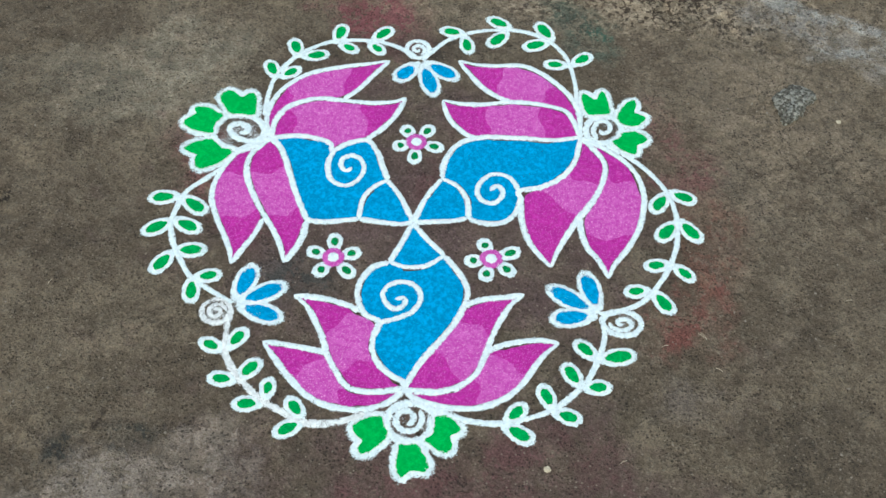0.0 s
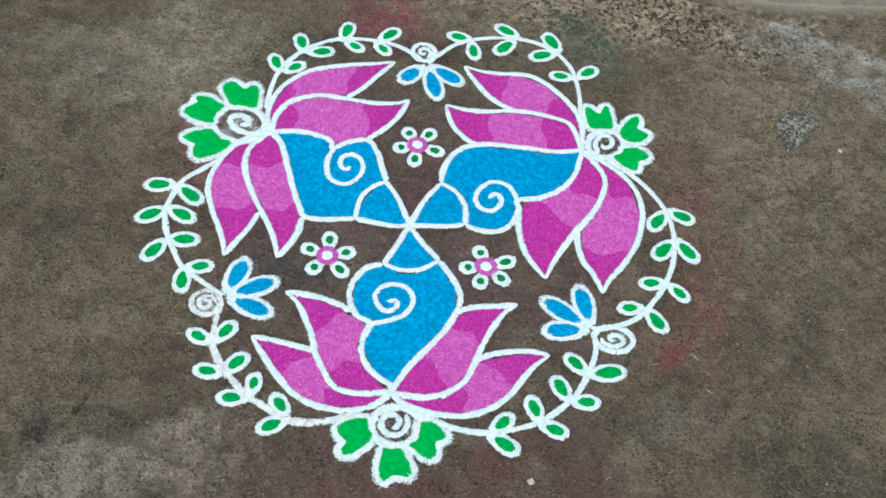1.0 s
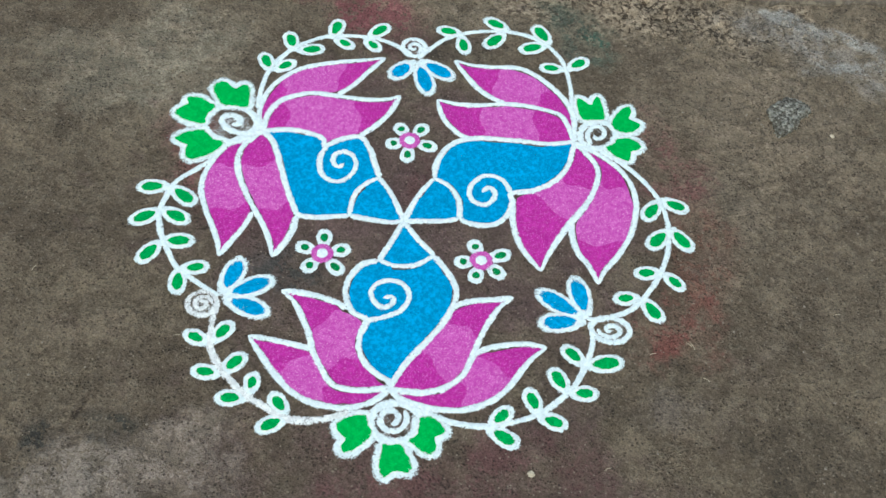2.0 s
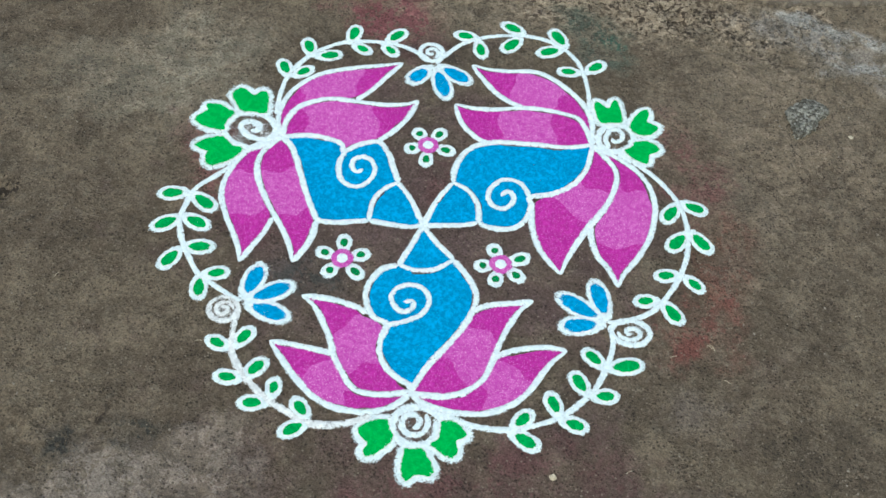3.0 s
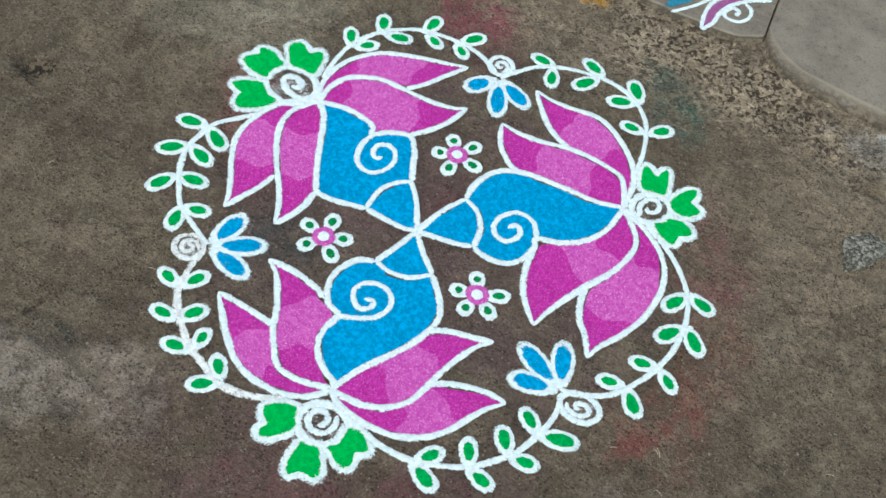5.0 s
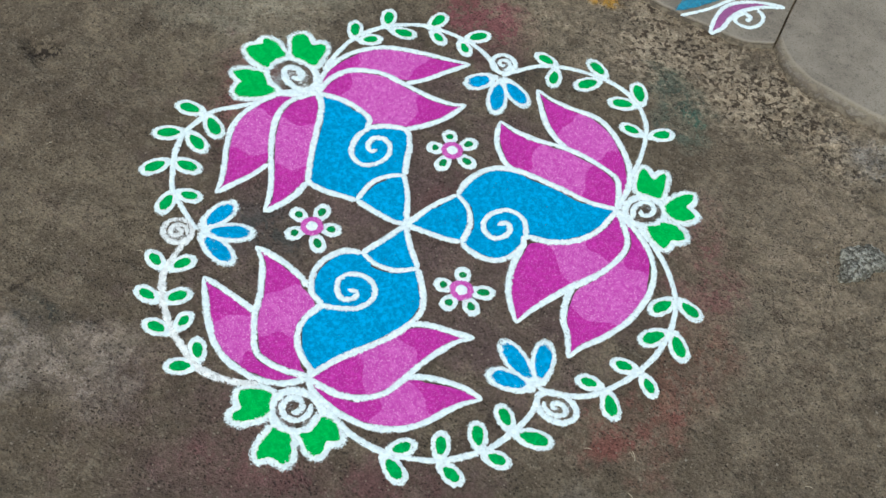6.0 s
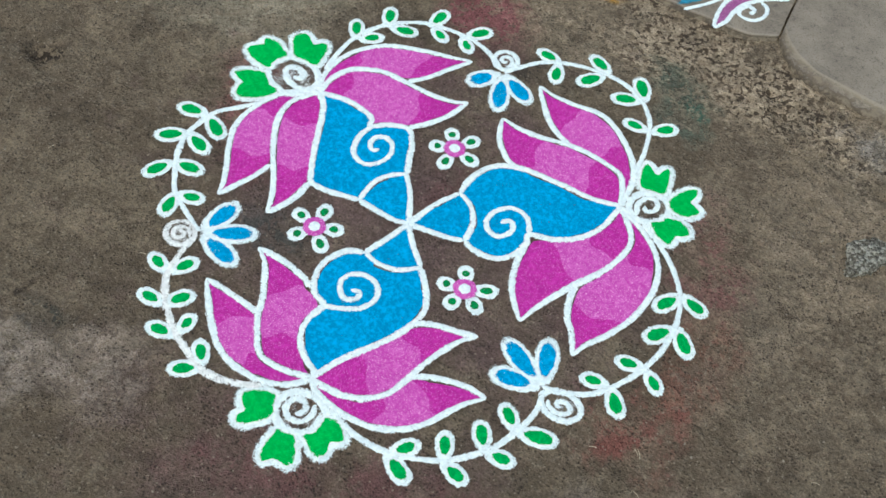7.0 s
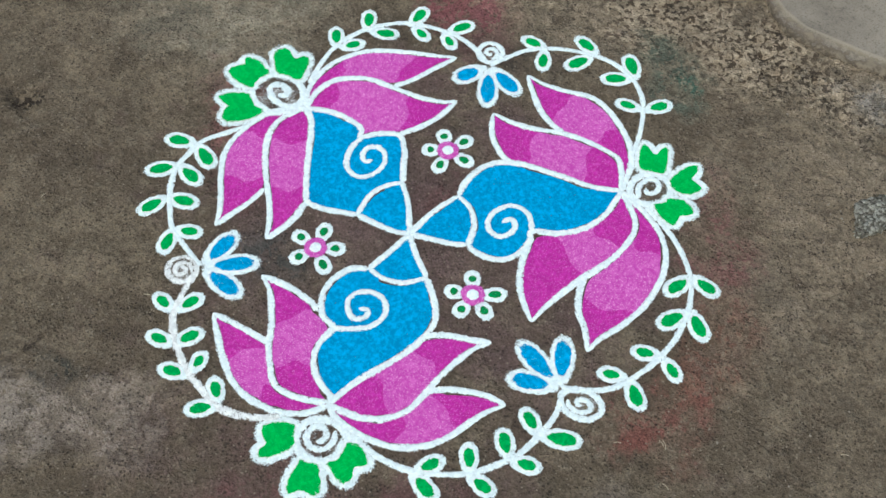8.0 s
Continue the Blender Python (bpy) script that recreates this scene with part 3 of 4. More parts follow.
def rosette(parent, oval, curl, width=10.5):
    """The round head of a lotus: a thin dusting of white, a thick ring and a curl poured over it."""
    ring = spline(oval, 3, True)[:-1]
    dust = part("rosette", patch(Sheet(), ring, 1.4, 0.5, grow=1.0), FAINT_WHITE, parent, "grey-white thinly dusted powder disc")
    part("rim", stroke(Sheet(), oval, 14.5, closed=True), WHITE, dust)
    part("curl", stroke(Sheet(), curl, width, (1, 0.9)), WHITE, dust)


def swirl(parent, middle, along, across, turns, start, rim=None):
    """A small round swirl of worn white powder over a thin dusting."""
    at = lambda r, a: (middle[0] + along * r * math.cos(a), middle[1] + across * r * math.sin(a))
    oval = [at(1, a) for a in np.linspace(0, 2 * math.pi, 14, endpoint=False)]
    dust = part("swirl", patch(Sheet(), spline(oval, 3, True)[:-1], 1.4, 0.5, grow=1.0), FAINT_WHITE, parent, "worn white powder swirl")
    part("rim", stroke(Sheet(), oval, 11, closed=True), rim or WHITE, dust)
    steps = np.linspace(0, 1, int(12 * turns) + 2)
    curl = [at(0.70 - 0.58 * s, radians(start) + s * turns * 2 * math.pi) for s in steps]
    part("curl", stroke(Sheet(), curl, 9), rim or WHITE, dust)


def vine(label, stem, leaves, worn=False):
    root = thing("vine_motif", label, "powder drawing", "leafy vines of the outer ring")
    part("stem", stroke(Sheet(), stem, 14 if worn else 10.2), WORN_WHITE if worn else WHITE, root)
    for x0, y0, x1, y1 in leaves:
        size = math.hypot(x1 - x0, y1 - y0)
        leaf(root, (x0, y0), (x1, y1), max(33, min(41, 14 + 0.44 * size)), VINE_GREEN, "leaf", 8.5, 3.5)
    return root


def blue_flower(label, petals):
    root = thing("blue_flower_motif", label, "powder drawing", "blue flowers of the outer ring")
    for x0, y0, x1, y1 in petals:
        leaf(root, (x0, y0), (x1, y1), 48, BLUE, "petal", 8.5, 7.0)
    return root


def small_flower(middle, tips):
    root = thing("small_flower_motif", "small green-petalled flower with magenta centre in powder", "powder drawing", "small flowers between the conches")
    m = np.array(middle, float)
    for tip in tips:
        d = (np.array(tip, float) - m) / math.dist(tip, middle)
        leaf(root, m + d * 12, tip, 33, LEAF_GREEN, "petal", 8.5, 2.0)
    rng = np.random.RandomState(next(SEEDS))
    disc = lambda r: np.array([(m + r * rng.uniform(0.95, 1.05) * np.array((math.cos(a), math.sin(a)))) / 1000 for a in np.linspace(0, 2 * math.pi, 24, endpoint=False)])
    part("flower_centre", patch(Sheet(), disc(19.5), 3.4, 0.8), PINK, root, "magenta powder disc")
    part("eye", patch(Sheet(), disc(10), 4.3, 0.6), WHITE, root, "white powder dot")


# the drawing, in millimetres from its centre
lotus_a = lotus("magenta lotus with green leaves, in powder beside pale worn ground")
lotus_petal(lotus_a, [(-260, 165), (-272, 197), (-271, 237), (-255, 279), (-219, 317), (-171, 338), (-115, 354), (-66, 367)],
            [(-260, 165), (-257, 205), (-239, 239), (-208, 257), (-175, 263), (-142, 268), (-117, 292), (-91, 332), (-66, 367)], (0.39, 0.28, 0.78, 0.59),
            [[(-260, 165), (-272, 197), (-271, 237), (-255, 279), (-219, 317), (-171, 338), (-115, 354), (-66, 367)], [(-142, 265), (-117, 292), (-91, 332), (-66, 367)]])
lotus_petal(lotus_a, [(-260, 165), (-257, 205), (-239, 239), (-208, 257), (-180, 264), (-142, 262), (-92, 260), (-53, 266), (-31, 278)],
            [(-260, 165), (-250, 167), (-212, 174), (-171, 168), (-155, 158), (-149, 144), (-133, 158), (-94, 175), (-68, 202), (-46, 236), (-31, 278)], (0.28, 0.13, 0.70, 0.62),
            [[(-260, 165), (-257, 205), (-239, 239), (-208, 257), (-180, 264), (-142, 262), (-92, 260), (-53, 266), (-31, 278)], [(-94, 175), (-68, 202), (-46, 236), (-31, 278)]])
lotus_petal(lotus_a, [(-260, 165), (-244, 148), (-231, 123), (-216, 83), (-201, 44), (-187, 12), (-179, -11), (-181, -38), (-190, -66), (-205, -95)],
            [(-260, 165), (-274, 149), (-289, 126), (-292, 97), (-284, 64), (-269, 32), (-252, 1), (-230, -34), (-214, -67), (-205, -95)], (0.26, 0.31, 0.58, 0.65),
            [[(-260, 165), (-274, 149), (-289, 126), (-292, 97), (-284, 64), (-269, 32), (-252, 1), (-230, -34), (-214, -67), (-205, -95)], [(-179, -9), (-181, -38), (-190, -66), (-205, -95)]])
lotus_petal(lotus_a, [(-260, 165), (-274, 149), (-289, 126), (-292, 97), (-284, 64), (-269, 32), (-251, -6), (-258, -39), (-274, -73), (-290, -103)],
            [(-260, 165), (-292, 149), (-316, 126), (-334, 90), (-342, 53), (-340, 21), (-327, -11), (-310, -46), (-296, -77), (-290, -103)], (0.31, 0.35, 0.59, 0.68),
            [[(-260, 165), (-292, 149), (-316, 126), (-334, 90), (-342, 53), (-340, 21), (-327, -11), (-310, -46), (-296, -77), (-290, -103)], [(-250, -10), (-260, -43), (-276, -75), (-290, -103)]])
lotus_b = lotus("magenta lotus with green leaves, in powder towards the slab")
lotus_petal(lotus_b, [(283, 208), (275, 236), (257, 268), (227, 278), (194, 282), (158, 284), (141, 289), (112, 309), (87, 339), (61, 377)],
            [(283, 208), (282, 262), (269, 299), (246, 329), (217, 355), (181, 373), (134, 370), (93, 370), (61, 377)], (0.37, 0.41, 0.64, 0.72),
            [[(283, 208), (282, 262), (269, 299), (246, 329), (217, 355), (181, 373), (134, 370), (93, 370), (61, 377)], [(158, 284), (141, 289), (112, 309), (87, 339), (61, 377)]])
lotus_petal(lotus_b, [(283, 208), (232, 197), (181, 198), (130, 197), (99, 192), (79, 200), (56, 224), (43, 250), (36, 277)],
            [(283, 208), (278, 224), (270, 246), (257, 268), (227, 278), (194, 282), (158, 281), (112, 273), (72, 271), (36, 277)], (0.21, 0.38, 0.53, 0.71),
            [[(283, 208), (278, 224), (270, 246), (257, 268), (227, 278), (194, 282), (158, 281), (112, 273), (72, 271), (36, 277)], [(99, 192), (79, 200), (56, 224), (43, 250), (36, 277)]])
lotus_petal(lotus_b, [(283, 208), (304, 184), (320, 161), (324, 133), (314, 96), (299, 65), (275, 29), (252, -13), (237, -45), (227, -74)],
            [(283, 208), (273, 157), (258, 128), (236, 105), (207, 88), (178, 74), (177, 52), (179, 15), (190, -22), (208, -51), (227, -74)], (0.37, 0.26, 0.62, 0.43),
            [[(283, 208), (304, 184), (320, 161), (324, 133), (314, 96), (299, 65), (275, 29), (252, -13), (237, -45), (227, -74)], [(177, 72), (177, 52), (179, 15), (190, -22), (208, -51), (227, -74)]])
lotus_petal(lotus_b, [(283, 208), (300, 198), (332, 180), (360, 157), (379, 126), (388, 88), (385, 54), (375, 13), (354, -29), (331, -62), (320, -90)],
            [(283, 208), (304, 184), (320, 161), (324, 133), (314, 96), (299, 65), (279, 32), (278, 5), (287, -29), (306, -57), (320, -90)], (0.38, 0.31, 0.71, 0.72),
            [[(283, 208), (300, 198), (332, 180), (360, 157), (379, 126), (388, 88), (385, 54), (375, 13), (354, -29), (331, -62), (320, -90)], [(278, 30), (278, 5), (287, -29), (306, -57), (320, -90)]])
lotus_c = lotus("magenta lotus with green leaves, in powder on brown ground")
lotus_petal(lotus_c, [(2, -310), (-36, -318), (-66, -318), (-87, -310), (-105, -285), (-120, -258), (-129, -232), (-142, -205), (-159, -176), (-182, -155)],
            [(2, -310), (-23, -286), (-42, -269), (-54, -247), (-55, -224), (-48, -198), (-82, -177), (-93, -169), (-125, -161), (-151, -157), (-182, -155)], (0.41, 0.25, 0.65, 0.63),
            [[(2, -310), (-36, -318), (-66, -318), (-87, -310), (-105, -285), (-120, -258), (-129, -232), (-142, -205), (-159, -176), (-182, -155)], [(-76, -179), (-93, -169), (-125, -161), (-151, -157), (-182, -155)]])
lotus_petal(lotus_c, [(2, -310), (-16, -331), (-44, -345), (-80, -350), (-118, -343), (-148, -327), (-176, -299), (-199, -270), (-220, -243)],
            [(2, -310), (-36, -318), (-66, -318), (-87, -310), (-105, -285), (-120, -258), (-156, -249), (-187, -245), (-220, -243)], (0.39, 0.38, 0.71, 0.61),
            [[(2, -310), (-16, -331), (-44, -345), (-80, -350), (-118, -343), (-148, -327), (-176, -299), (-199, -270), (-220, -243)], [(-121, -256), (-156, -249), (-187, -245), (-220, -243)]])
lotus_petal(lotus_c, [(2, -310), (9, -295), (25, -258), (45, -227), (66, -196), (92, -155), (121, -143), (154, -137), (183, -129)],
            [(2, -310), (17, -313), (57, -312), (87, -299), (110, -277), (123, -247), (133, -213), (146, -179), (162, -150), (183, -129)], (0.30, 0.31, 0.55, 0.66),
            [[(2, -310), (17, -313), (57, -312), (87, -299), (110, -277), (123, -247), (133, -213), (146, -179), (162, -150), (183, -129)], [(85, -160), (101, -150), (121, -143), (154, -137), (183, -129)]])
lotus_petal(lotus_c, [(2, -310), (17, -313), (57, -312), (87, -299), (110, -277), (125, -241), (138, -231), (169, -219), (205, -213), (237, -215)],
            [(2, -310), (18, -325), (44, -333), (78, -338), (119, -334), (154, -317), (178, -294), (196, -265), (213, -239), (237, -215)], (0.42, 0.40, 0.60, 0.72),
            [[(2, -310), (18, -325), (44, -333), (78, -338), (119, -334), (154, -317), (178, -294), (196, -265), (213, -239), (237, -215)], [(125, -241), (138, -231), (169, -219), (205, -213), (237, -215)]])
conch("bright blue powder conch shell outlined in white, joining the pale-side lotus",
      [(-2, 0), (-25, 50), (-50, 87)], [(-2, 0), (-27, -5), (-63, -3), (-92, 1)], [(-50, 87), (-73, 70), (-88, 45), (-92, 13), (-92, 1)],
      [(-50, 87), (-60, 114), (-73, 149), (-93, 172), (-127, 161), (-149, 144), (-155, 158), (-171, 168), (-212, 174), (-250, 167), (-260, 165)],
      [(-92, 1), (-114, -3), (-144, -9), (-175, -7), (-187, 12), (-201, 44), (-216, 83), (-231, 123), (-244, 148), (-260, 165)],
      [(-147, 143), (-155, 121), (-152, 94), (-141, 76), (-120, 70), (-101, 84), (-92, 108), (-101, 130), (-117, 136), (-130, 127), (-132, 112), (-122, 102), (-114, 110)])
conch("bright blue powder conch shell outlined in white, nose towards the centre",
      [(-2, 0), (19, 58), (42, 97)], [(-2, 0), (27, 3), (63, 8), (88, 16)], [(42, 97), (67, 84), (84, 60), (89, 36), (88, 16)],
      [(42, 97), (44, 126), (55, 159), (74, 181), (99, 192), (130, 197), (181, 198), (232, 197), (283, 208)],
      [(88, 16), (108, 8), (133, 7), (154, 15), (171, 36), (177, 61), (175, 79), (207, 88), (236, 105), (258, 128), (273, 157), (280, 190), (283, 208)],
      [(175, 79), (159, 106), (134, 114), (113, 101), (103, 78), (110, 56), (130, 50), (145, 64), (146, 80), (135, 88), (125, 76)])
conch("bright blue powder conch shell outlined in white, rising from a lotus",
      [(-2, 0), (-15, -32), (-36, -82)], [(-2, 0), (23, -32), (53, -63)], [(-36, -82), (-9, -90), (19, -87), (37, -76), (53, -63)],
      [(-36, -82), (-60, -92), (-76, -115), (-82, -141), (-77, -168), (-64, -186), (-44, -196), (-51, -224), (-51, -247), (-40, -269), (-22, -286), (-1, -299), (2, -310)],
      [(53, -63), (75, -91), (89, -116), (92, -139), (83, -171), (68, -200), (49, -227), (28, -258), (10, -291), (2, -310)],
      [(-44, -196), (-20, -188), (6, -173), (19, -149), (10, -126), (-11, -118), (-33, -126), (-42, -145), (-33, -164), (-19, -171), (-6, -160), (-9, -149), (-22, -152)])
heart_leaf(lotus_a, [(-363, 248), (-363, 262), (-352, 272), (-339, 269), (-326, 258), (-318, 259), (-311, 268), (-302, 269), (-295, 260), (-292, 246), (-291, 227), (-292, 212), (-316, 212), (-336, 212), (-348, 223)])
heart_leaf(lotus_a, [(-419, 190), (-407, 205), (-398, 213), (-404, 222), (-396, 229), (-378, 229), (-358, 218), (-347, 210), (-357, 192), (-359, 176), (-360, 167), (-377, 165), (-398, 171), (-411, 178)])
heart_leaf(lotus_a, [(-409, 130), (-400, 142), (-384, 151), (-361, 157), (-352, 149), (-338, 137), (-318, 132), (-328, 111), (-345, 96), (-363, 85), (-377, 86), (-384, 96), (-384, 108), (-384, 117), (-396, 122)])
heart_leaf(lotus_b, [(284, 305), (289, 315), (297, 311), (308, 302), (316, 302), (319, 312), (325, 323), (331, 320), (335, 307), (338, 291), (340, 275), (337, 265), (315, 261), (297, 260), (289, 278)])
heart_leaf(lotus_b, [(348, 262), (359, 285), (373, 302), (384, 306), (387, 293), (383, 276), (392, 270), (404, 263), (402, 254), (391, 243), (375, 238), (357, 242), (350, 251)])
heart_leaf(lotus_b, [(355, 224), (375, 230), (390, 228), (401, 220), (405, 210), (394, 201), (384, 195), (383, 182), (379, 174), (363, 176), (346, 187), (336, 201), (346, 209), (354, 217)])
heart_leaf(lotus_c, [(-71, -374), (-61, -365), (-45, -358), (-28, -356), (-24, -364), (-21, -375), (-15, -383), (-19, -396), (-30, -408), (-43, -419), (-55, -422), (-61, -419), (-60, -410), (-55, -403), (-57, -397), (-66, -391), (-71, -383)])
heart_leaf(lotus_c, [(-2, -400), (8, -400), (22, -397), (29, -400), (35, -409), (42, -421), (47, -432), (46, -441), (38, -445), (28, -443), (18, -444), (12, -450), (6, -456), (-1, -450), (-4, -437), (-4, -423), (-2, -412)])
heart_leaf(lotus_c, [(50, -351), (63, -349), (76, -353), (86, -362), (92, -372), (85, -379), (77, -383), (76, -391), (79, -400), (76, -410), (67, -414), (54, -409), (42, -399), (35, -394), (46, -383), (49, -371), (49, -360)])
rosette(lotus_a, [(-272, 179), (-275, 158), (-289, 142), (-310, 134), (-333, 137), (-351, 149), (-361, 168), (-358, 189), (-344, 206), (-323, 214), (-300, 211), (-281, 198)],
        [(-268, 171), (-285, 156), (-307, 156), (-325, 166), (-334, 181), (-326, 192), (-313, 192), (-302, 184), (-307, 173), (-315, 175)], 14)
rosette(lotus_b, [(357, 232), (352, 216), (340, 203), (324, 197), (308, 199), (296, 209), (292, 225), (297, 241), (309, 255), (325, 261), (342, 258), (353, 248)],
        [(298, 203), (310, 207), (306, 225), (313, 242), (325, 250), (336, 242), (334, 227), (323, 220), (317, 229)])
rosette(lotus_c, [(53, -362), (49, -378), (36, -390), (18, -396), (-1, -394), (-15, -384), (-22, -369), (-18, -353), (-5, -340), (13, -334), (32, -336), (47, -347)],
        [(28, -344), (32, -359), (26, -374), (13, -380), (-1, -376), (-8, -363), (-3, -350), (8, -347), (18, -354), (16, -365), (9, -369)])
vine("white powder vine with paired green leaves on the ground", [(-278, 214), (-277, 265), (-271, 308), (-256, 340), (-233, 370), (-204, 393), (-171, 409), (-114, 415), (-68, 409), (-33, 392), (-11, 374)],
     [(-266, 304, -289, 351), (-264, 307, -226, 337), (-232, 360, -250, 411), (-230, 363, -177, 375), (-168, 402, -158, 457), (-165, 405, -125, 384), (-103, 413, -66, 454), (-109, 413, -77, 382)])
vine("white powder vine with paired green leaves on the ground", [(-7, 373), (13, 399), (38, 427), (70, 447), (110, 460), (153, 465), (195, 460), (230, 442), (254, 415), (268, 382), (275, 347), (278, 312), (277, 271)],
     [(73, 447, 22, 455), (69, 446, 81, 395), (161, 469, 111, 495), (154, 463, 115, 417), (239, 440, 206, 492), (233, 441, 179, 419), (267, 382, 218, 381), (269, 381, 310, 415)])
vine("white powder vine with paired green leaves on the ground", [(328, 192), (371, 164), (407, 128), (430, 91), (440, 51), (440, 11), (433, -28), (415, -73), (391, -110), (365, -136), (326, -154), (300, -157)],
     [(428, 96, 480, 78), (431, 96, 399, 48), (442, 39, 480, -7), (443, 35, 403, -10), (427, -54, 461, -86), (425, -53, 378, -63), (389, -106, 422, -152), (388, -107, 343, -115)])
vine("white powder vine with paired green leaves on the ground", [(305, -162), (309, -198), (299, -238), (282, -276), (256, -306), (225, -332), (189, -348), (149, -359), (109, -359), (75, -351), (50, -338)],
     [(299, -243, 261, -209), (296, -242, 359, -228), (272, -294, 243, -250), (269, -292, 318, -288), (228, -335, 208, -289), (223, -334, 271, -348), (152, -360, 187, -324), (149, -360, 199, -387)])
vine("white powder vine with paired green leaves on the ground", [(-328, 98), (-364, 61), (-386, 34), (-396, 0), (-399, -29), (-390, -65), (-374, -96), (-351, -130), (-323, -150), (-295, -166), (-275, -176)],
     [(-390, 27, -447, 19), (-393, 29, -343, -7), (-394, -22, -444, -54), (-399, -20, -347, -43), (-385, -82, -413, -131), (-387, -84, -331, -77), (-346, -129, -342, -183), (-347, -134, -300, -123)])
vine("white powder vine with paired green leaves on the ground", [(-278, -188), (-278, -226), (-275, -262), (-262, -290), (-238, -318), (-211, -341), (-179, -359), (-144, -374), (-110, -375), (-83, -368), (-54, -355)],
     [(-275, -264, -317, -245), (-274, -262, -247, -220), (-247, -312, -295, -310), (-252, -312, -217, -273), (-203, -347, -253, -352), (-204, -344, -200, -303), (-141, -371, -185, -399), (-142, -373, -171, -334)], True)
blue = blue_flower("blue three-petalled powder flower with a white swirl", [(-10, 368, -55, 316), (-7, 369, 22, 282), (-6, 370, 65, 330)])
swirl(blue, (-16, 400), 21, 22, 1.2, 300)
blue = blue_flower("blue three-petalled powder flower with a white swirl", [(-273, -177, -251, -99), (-271, -177, -193, -135), (-272, -178, -191, -202)])
swirl(blue, (-299, -193), 23, 22, 1.5, 0, WORN_WHITE)
blue = blue_flower("blue three-petalled powder flower with a white swirl", [(302, -159, 279, -75), (301, -159, 217, -111), (301, -160, 221, -174)])
swirl(blue, (338, -173), 30, 22, 1.3, 180)
small_flower((-6, 174), [(-8, 125), (-47, 160), (-31, 211), (21, 215), (42, 162)])
small_flower((-127, -80), [(-128, -31), (-83, -64), (-91, -116), (-153, -117), (-171, -66)])
small_flower((129, -65), [(113, -25), (177, -43), (168, -93), (118, -109), (86, -72)])


# ---- the second drawing, on the slab ----
def slab_drawing():
    root = thing("slab_motif", "blue and magenta powder border on the grey cement slab", "powder drawing", "")
    up = 9.5
    part("white_line", stroke(Sheet(), [(219, 688), (260, 736), (284, 773), (315, 825), (355, 884)], 8, lift=up), WHITE, root)
    part("blue_band", patch(Sheet(), spline([(201, 696), (216, 701), (251, 741), (282, 786), (302, 829), (262, 809), (214, 745)], 4, True), up, 1.0), FADED_BLUE, root)
    edge = [(285, 673), (280, 696), (279, 724), (284, 756), (301, 782), (330, 803), (361, 816), (388, 823)]
    low = [(285, 673), (300, 702), (304, 729), (311, 753), (325, 776), (350, 800), (388, 823)]
    petal = part("petal", stroke(stroke(Sheet(), edge, 9.5, lift=up), low, 9.5, lift=up), WHITE, root)
    part("fill", flat(Sheet(), np.vstack([spline(edge, 4), spline(low, 4)[::-1][1:-1]]), up - 0.3), FADED_MAGENTA, petal)
    part("curl", stroke(Sheet(), [(343, 787), (358, 775), (359, 751), (345, 733), (326, 729), (314, 736), (317, 754), (326, 763), (337, 758), (333, 744)], 9.5, lift=up), WHITE, root)


slab_drawing()


# ---- loose things on the ground ----
def stone(name, label, x, y, size, flatness, material, seed, category):
    rng = np.random.RandomState(seed)
    bm = bmesh.new()
    bmesh.ops.create_icosphere(bm, subdivisions=4, radius=1.0)
    off = Vector(rng.uniform(-9, 9, 3))
    for v in bm.verts:
        d = v.co.normalized()
        k = 1 + 0.42 * noise.noise(d * 1.6 + off) + 0.22 * noise.noise(d * 4 + off) + 0.10 * noise.noise(d * 11 + off)
        v.co = d * k * size
        v.co.z *= flatness
    me = bpy.data.meshes.new(name)
    bm.to_mesh(me)
    bm.free()
    me.polygons.foreach_set("use_smooth", [True] * len(me.polygons))
    me.materials.append(material)
    ob = new(name, me)
    ob.matrix_basis = Matrix.Translation((x, y, float(relief(x, y)) + size * flatness * 0.25)) @ Euler((0, 0, rng.uniform(0, 6))).to_matrix().to_4x4()
    return tagged(ob, label, category)


def mortar_lump(outline):
    """A flat broken lump of old mortar with a coarse grainy top and steep ragged sides."""
    ring = spline(outline, 2.5, True)[:-1]
    rng = np.random.RandomState(4)
    ring = ring + rng.uniform(-0.0022, 0.0022, ring.shape)
    c, n = ring.mean(0), len(ring)
    rows = ((1.04, -0.003), (1.0, 0.004), (0.94, 0.008), (0.86, 0.0095), (0.75, 0.0105), (0.62, 0.011), (0.48, 0.011), (0.34, 0.0115), (0.2, 0.011), (0.08, 0.011))
    verts = []
    for r, z in rows:
        for q in c + (ring - c) * r:
            rough = 0.0026 * float(lattice(q[0], q[1], 140, 21)) + 0.0016 * float(lattice(q[0], q[1], 60, 22))
            verts.append((q[0], q[1], z + (rough if z > 0 else 0)))
    faces = [(a * n + k, a * n + (k + 1) % n, (a + 1) * n + (k + 1) % n, (a + 1) * n + k) for a in range(len(rows) - 1) for k in range(n)]
    faces.append([(len(rows) - 1) * n + k for k in range(n)])
    me = bpy.data.meshes.new("stone")
    me.from_pydata(verts, [], faces)
    me.materials.append(STONE)
    tagged(new("stone", me), "rough grey lump of old mortar set in the ground", "stone")


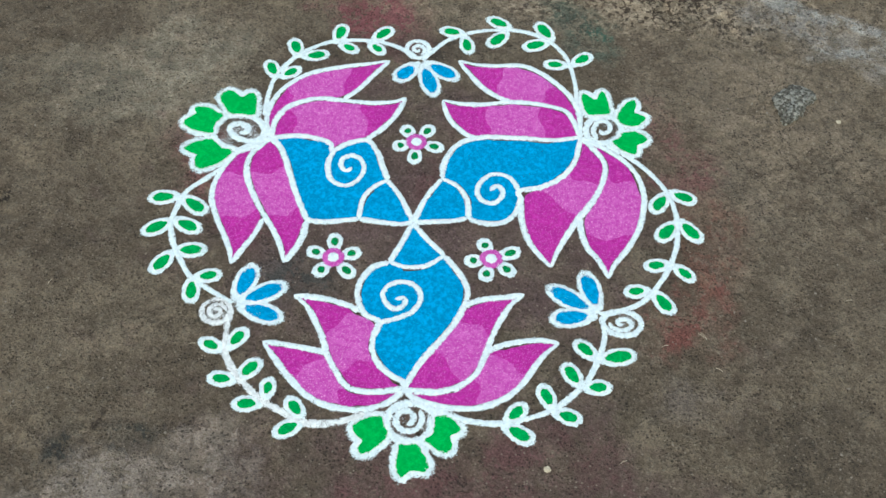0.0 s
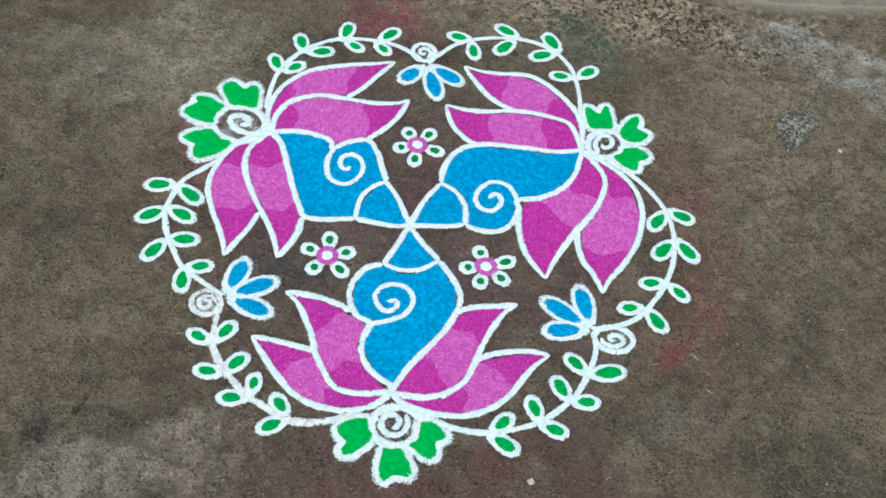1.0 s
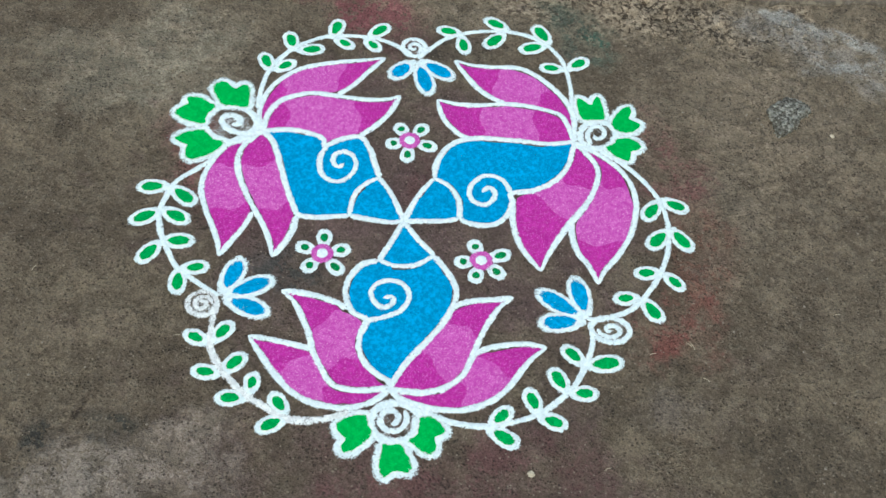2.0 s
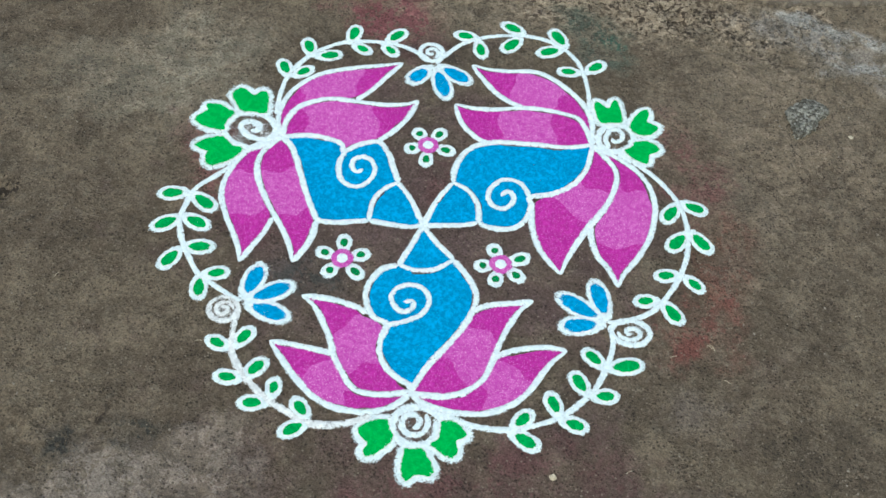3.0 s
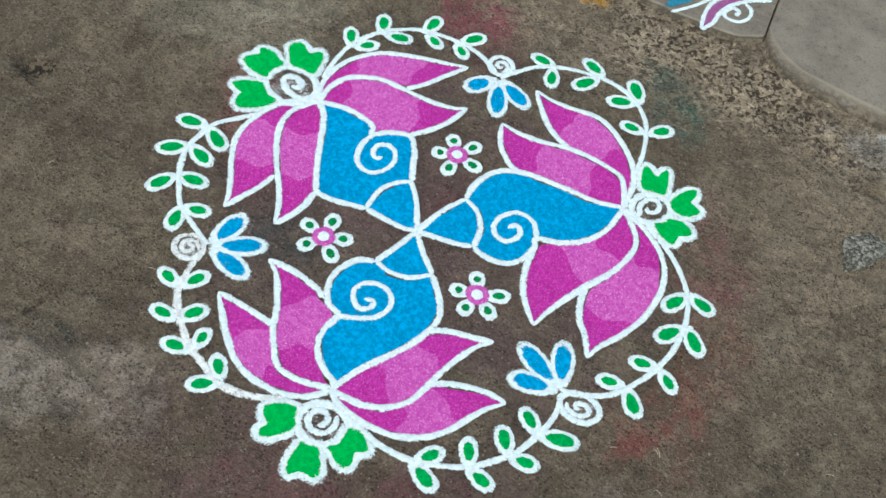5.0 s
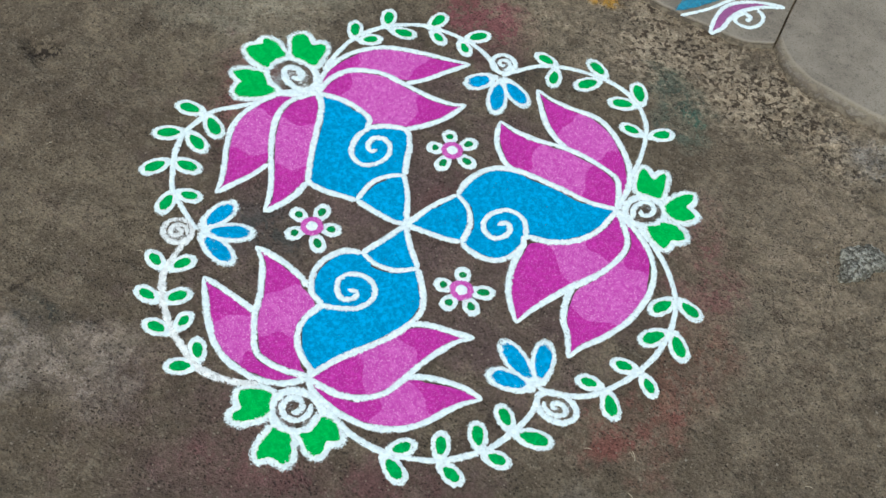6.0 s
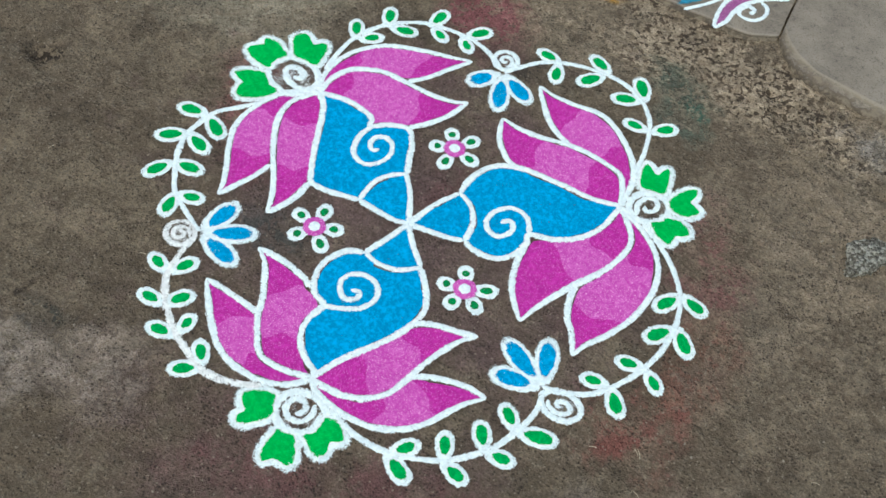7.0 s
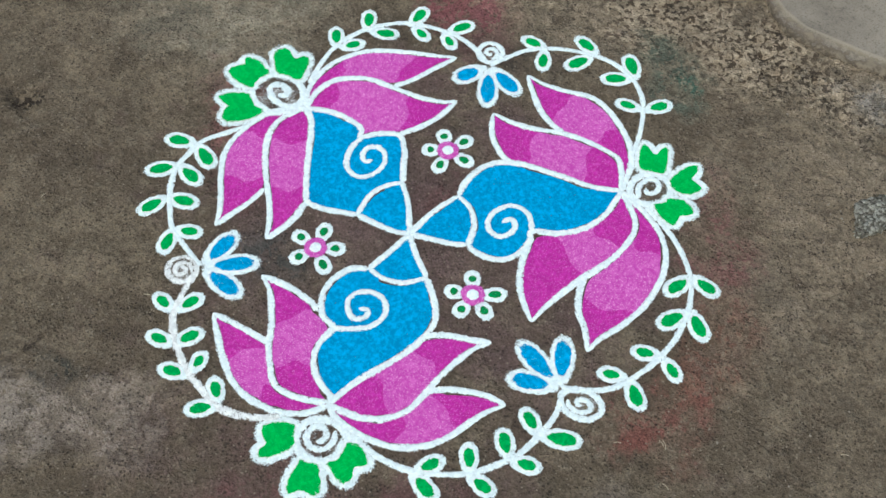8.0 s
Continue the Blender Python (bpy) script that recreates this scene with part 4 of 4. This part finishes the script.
mortar_lump([(643, 338), (665, 352), (679, 365), (702, 361), (720, 342), (717, 330), (700, 317), (694, 300), (675, 281), (661, 270), (650, 273), (650, 293), (642, 320)])
stone("pebble", "small pale chip lying beside the mortar lump", 0.756, 0.285, 0.0042, 0.5, STRAW, 5, "pebble")
stone("pebble", "small pale chip lying on brown ground", 0.217, -0.427, 0.0048, 0.4, STRAW, 8, "pebble")


def crumbs():
    """Loose grit and crumbs strewn over the ground, thickest by the worn cement."""
    rng = np.random.RandomState(11)
    verts, faces = [], []
    shape = np.array([(1, 0, 0), (-1, 0, 0), (0, 1, 0), (0, -1, 0), (0, 0, 1), (0, 0, -1)])
    tris = ((0, 2, 4), (2, 1, 4), (1, 3, 4), (3, 0, 4), (2, 0, 5), (1, 2, 5), (3, 1, 5), (0, 3, 5))
    count = 0
    while count < 2600:
        x, y = rng.uniform(-0.95, 1.05), rng.uniform(-0.7, 0.72)
        near = math.exp(-(((x - 0.5) / 0.4) ** 2 + ((y - 0.5) / 0.25) ** 2)) + 0.35 * (y < -0.3) + 0.2
        if math.hypot(x, y) < 0.52 or rng.rand() > near or (x > 0.1 and y > 0.60):
            continue
        size = 0.0007 + 0.0022 * rng.rand() ** 3
        ang = rng.uniform(0, 6.3)
        c, s = math.cos(ang), math.sin(ang)
        k = len(verts)
        z = float(relief(x, y)) + size * 0.4
        for v in shape * rng.uniform(0.6, 1.3, (6, 1)) * (1.3, 0.9, 0.6) * size:
            verts.append((x + v[0] * c - v[1] * s, y + v[0] * s + v[1] * c, z + v[2]))
        faces += [tuple(i + k for i in f) for f in tris]
        count += 1
    me = bpy.data.meshes.new("grit")
    me.from_pydata(verts, [], faces)
    me.materials.append(CRUMB)
    tagged(new("grit", me), "loose brown grit and crumbs strewn over the ground", "grit", kind="stuff")


crumbs()


def straw(x, y, length, turn):
    """A thin bent scrap of dry stalk lying flat."""
    bm = bmesh.new()
    rings = []
    for k in range(7):
        s = k / 6 - 0.5
        r = 0.0005 * (1 - 0.5 * abs(s))
        px, py = s * length, 0.12 * length * math.cos(3 * s)
        rings.append([bm.verts.new((px, py + r * math.cos(a), r * math.sin(a))) for a in (0, 1.26, 2.51, 3.77, 5.03)])
    for a, b in zip(rings, rings[1:]):
        for k in range(5):
            bm.faces.new((a[k], a[(k + 1) % 5], b[(k + 1) % 5], b[k]))
    bm.faces.new(rings[0])
    bm.faces.new(rings[-1][::-1])
    me = bpy.data.meshes.new("straw")
    bm.to_mesh(me)
    bm.free()
    me.materials.append(STRAW)
    ob = new("straw", me)
    ob.matrix_basis = pose(x, y, float(relief(x, y)) + 0.0008, 0, 0, turn)
    tagged(ob, "pale scrap of dry stalk on the ground", "straw", "scraps of stalk")


for x, y, length, turn in ((0.466, -0.187, 0.016, -60), (0.404, -0.209, 0.011, 20), (0.485, -0.246, 0.012, -30), (0.329, -0.409, 0.012, 30), (0.462, -0.186, 0.011, -40), (-0.327, -0.252, 0.010, 10), (-0.568, -0.155, 0.010, 70), (0.709, -0.104, 0.012, 15)):
    straw(x, y, length, turn)
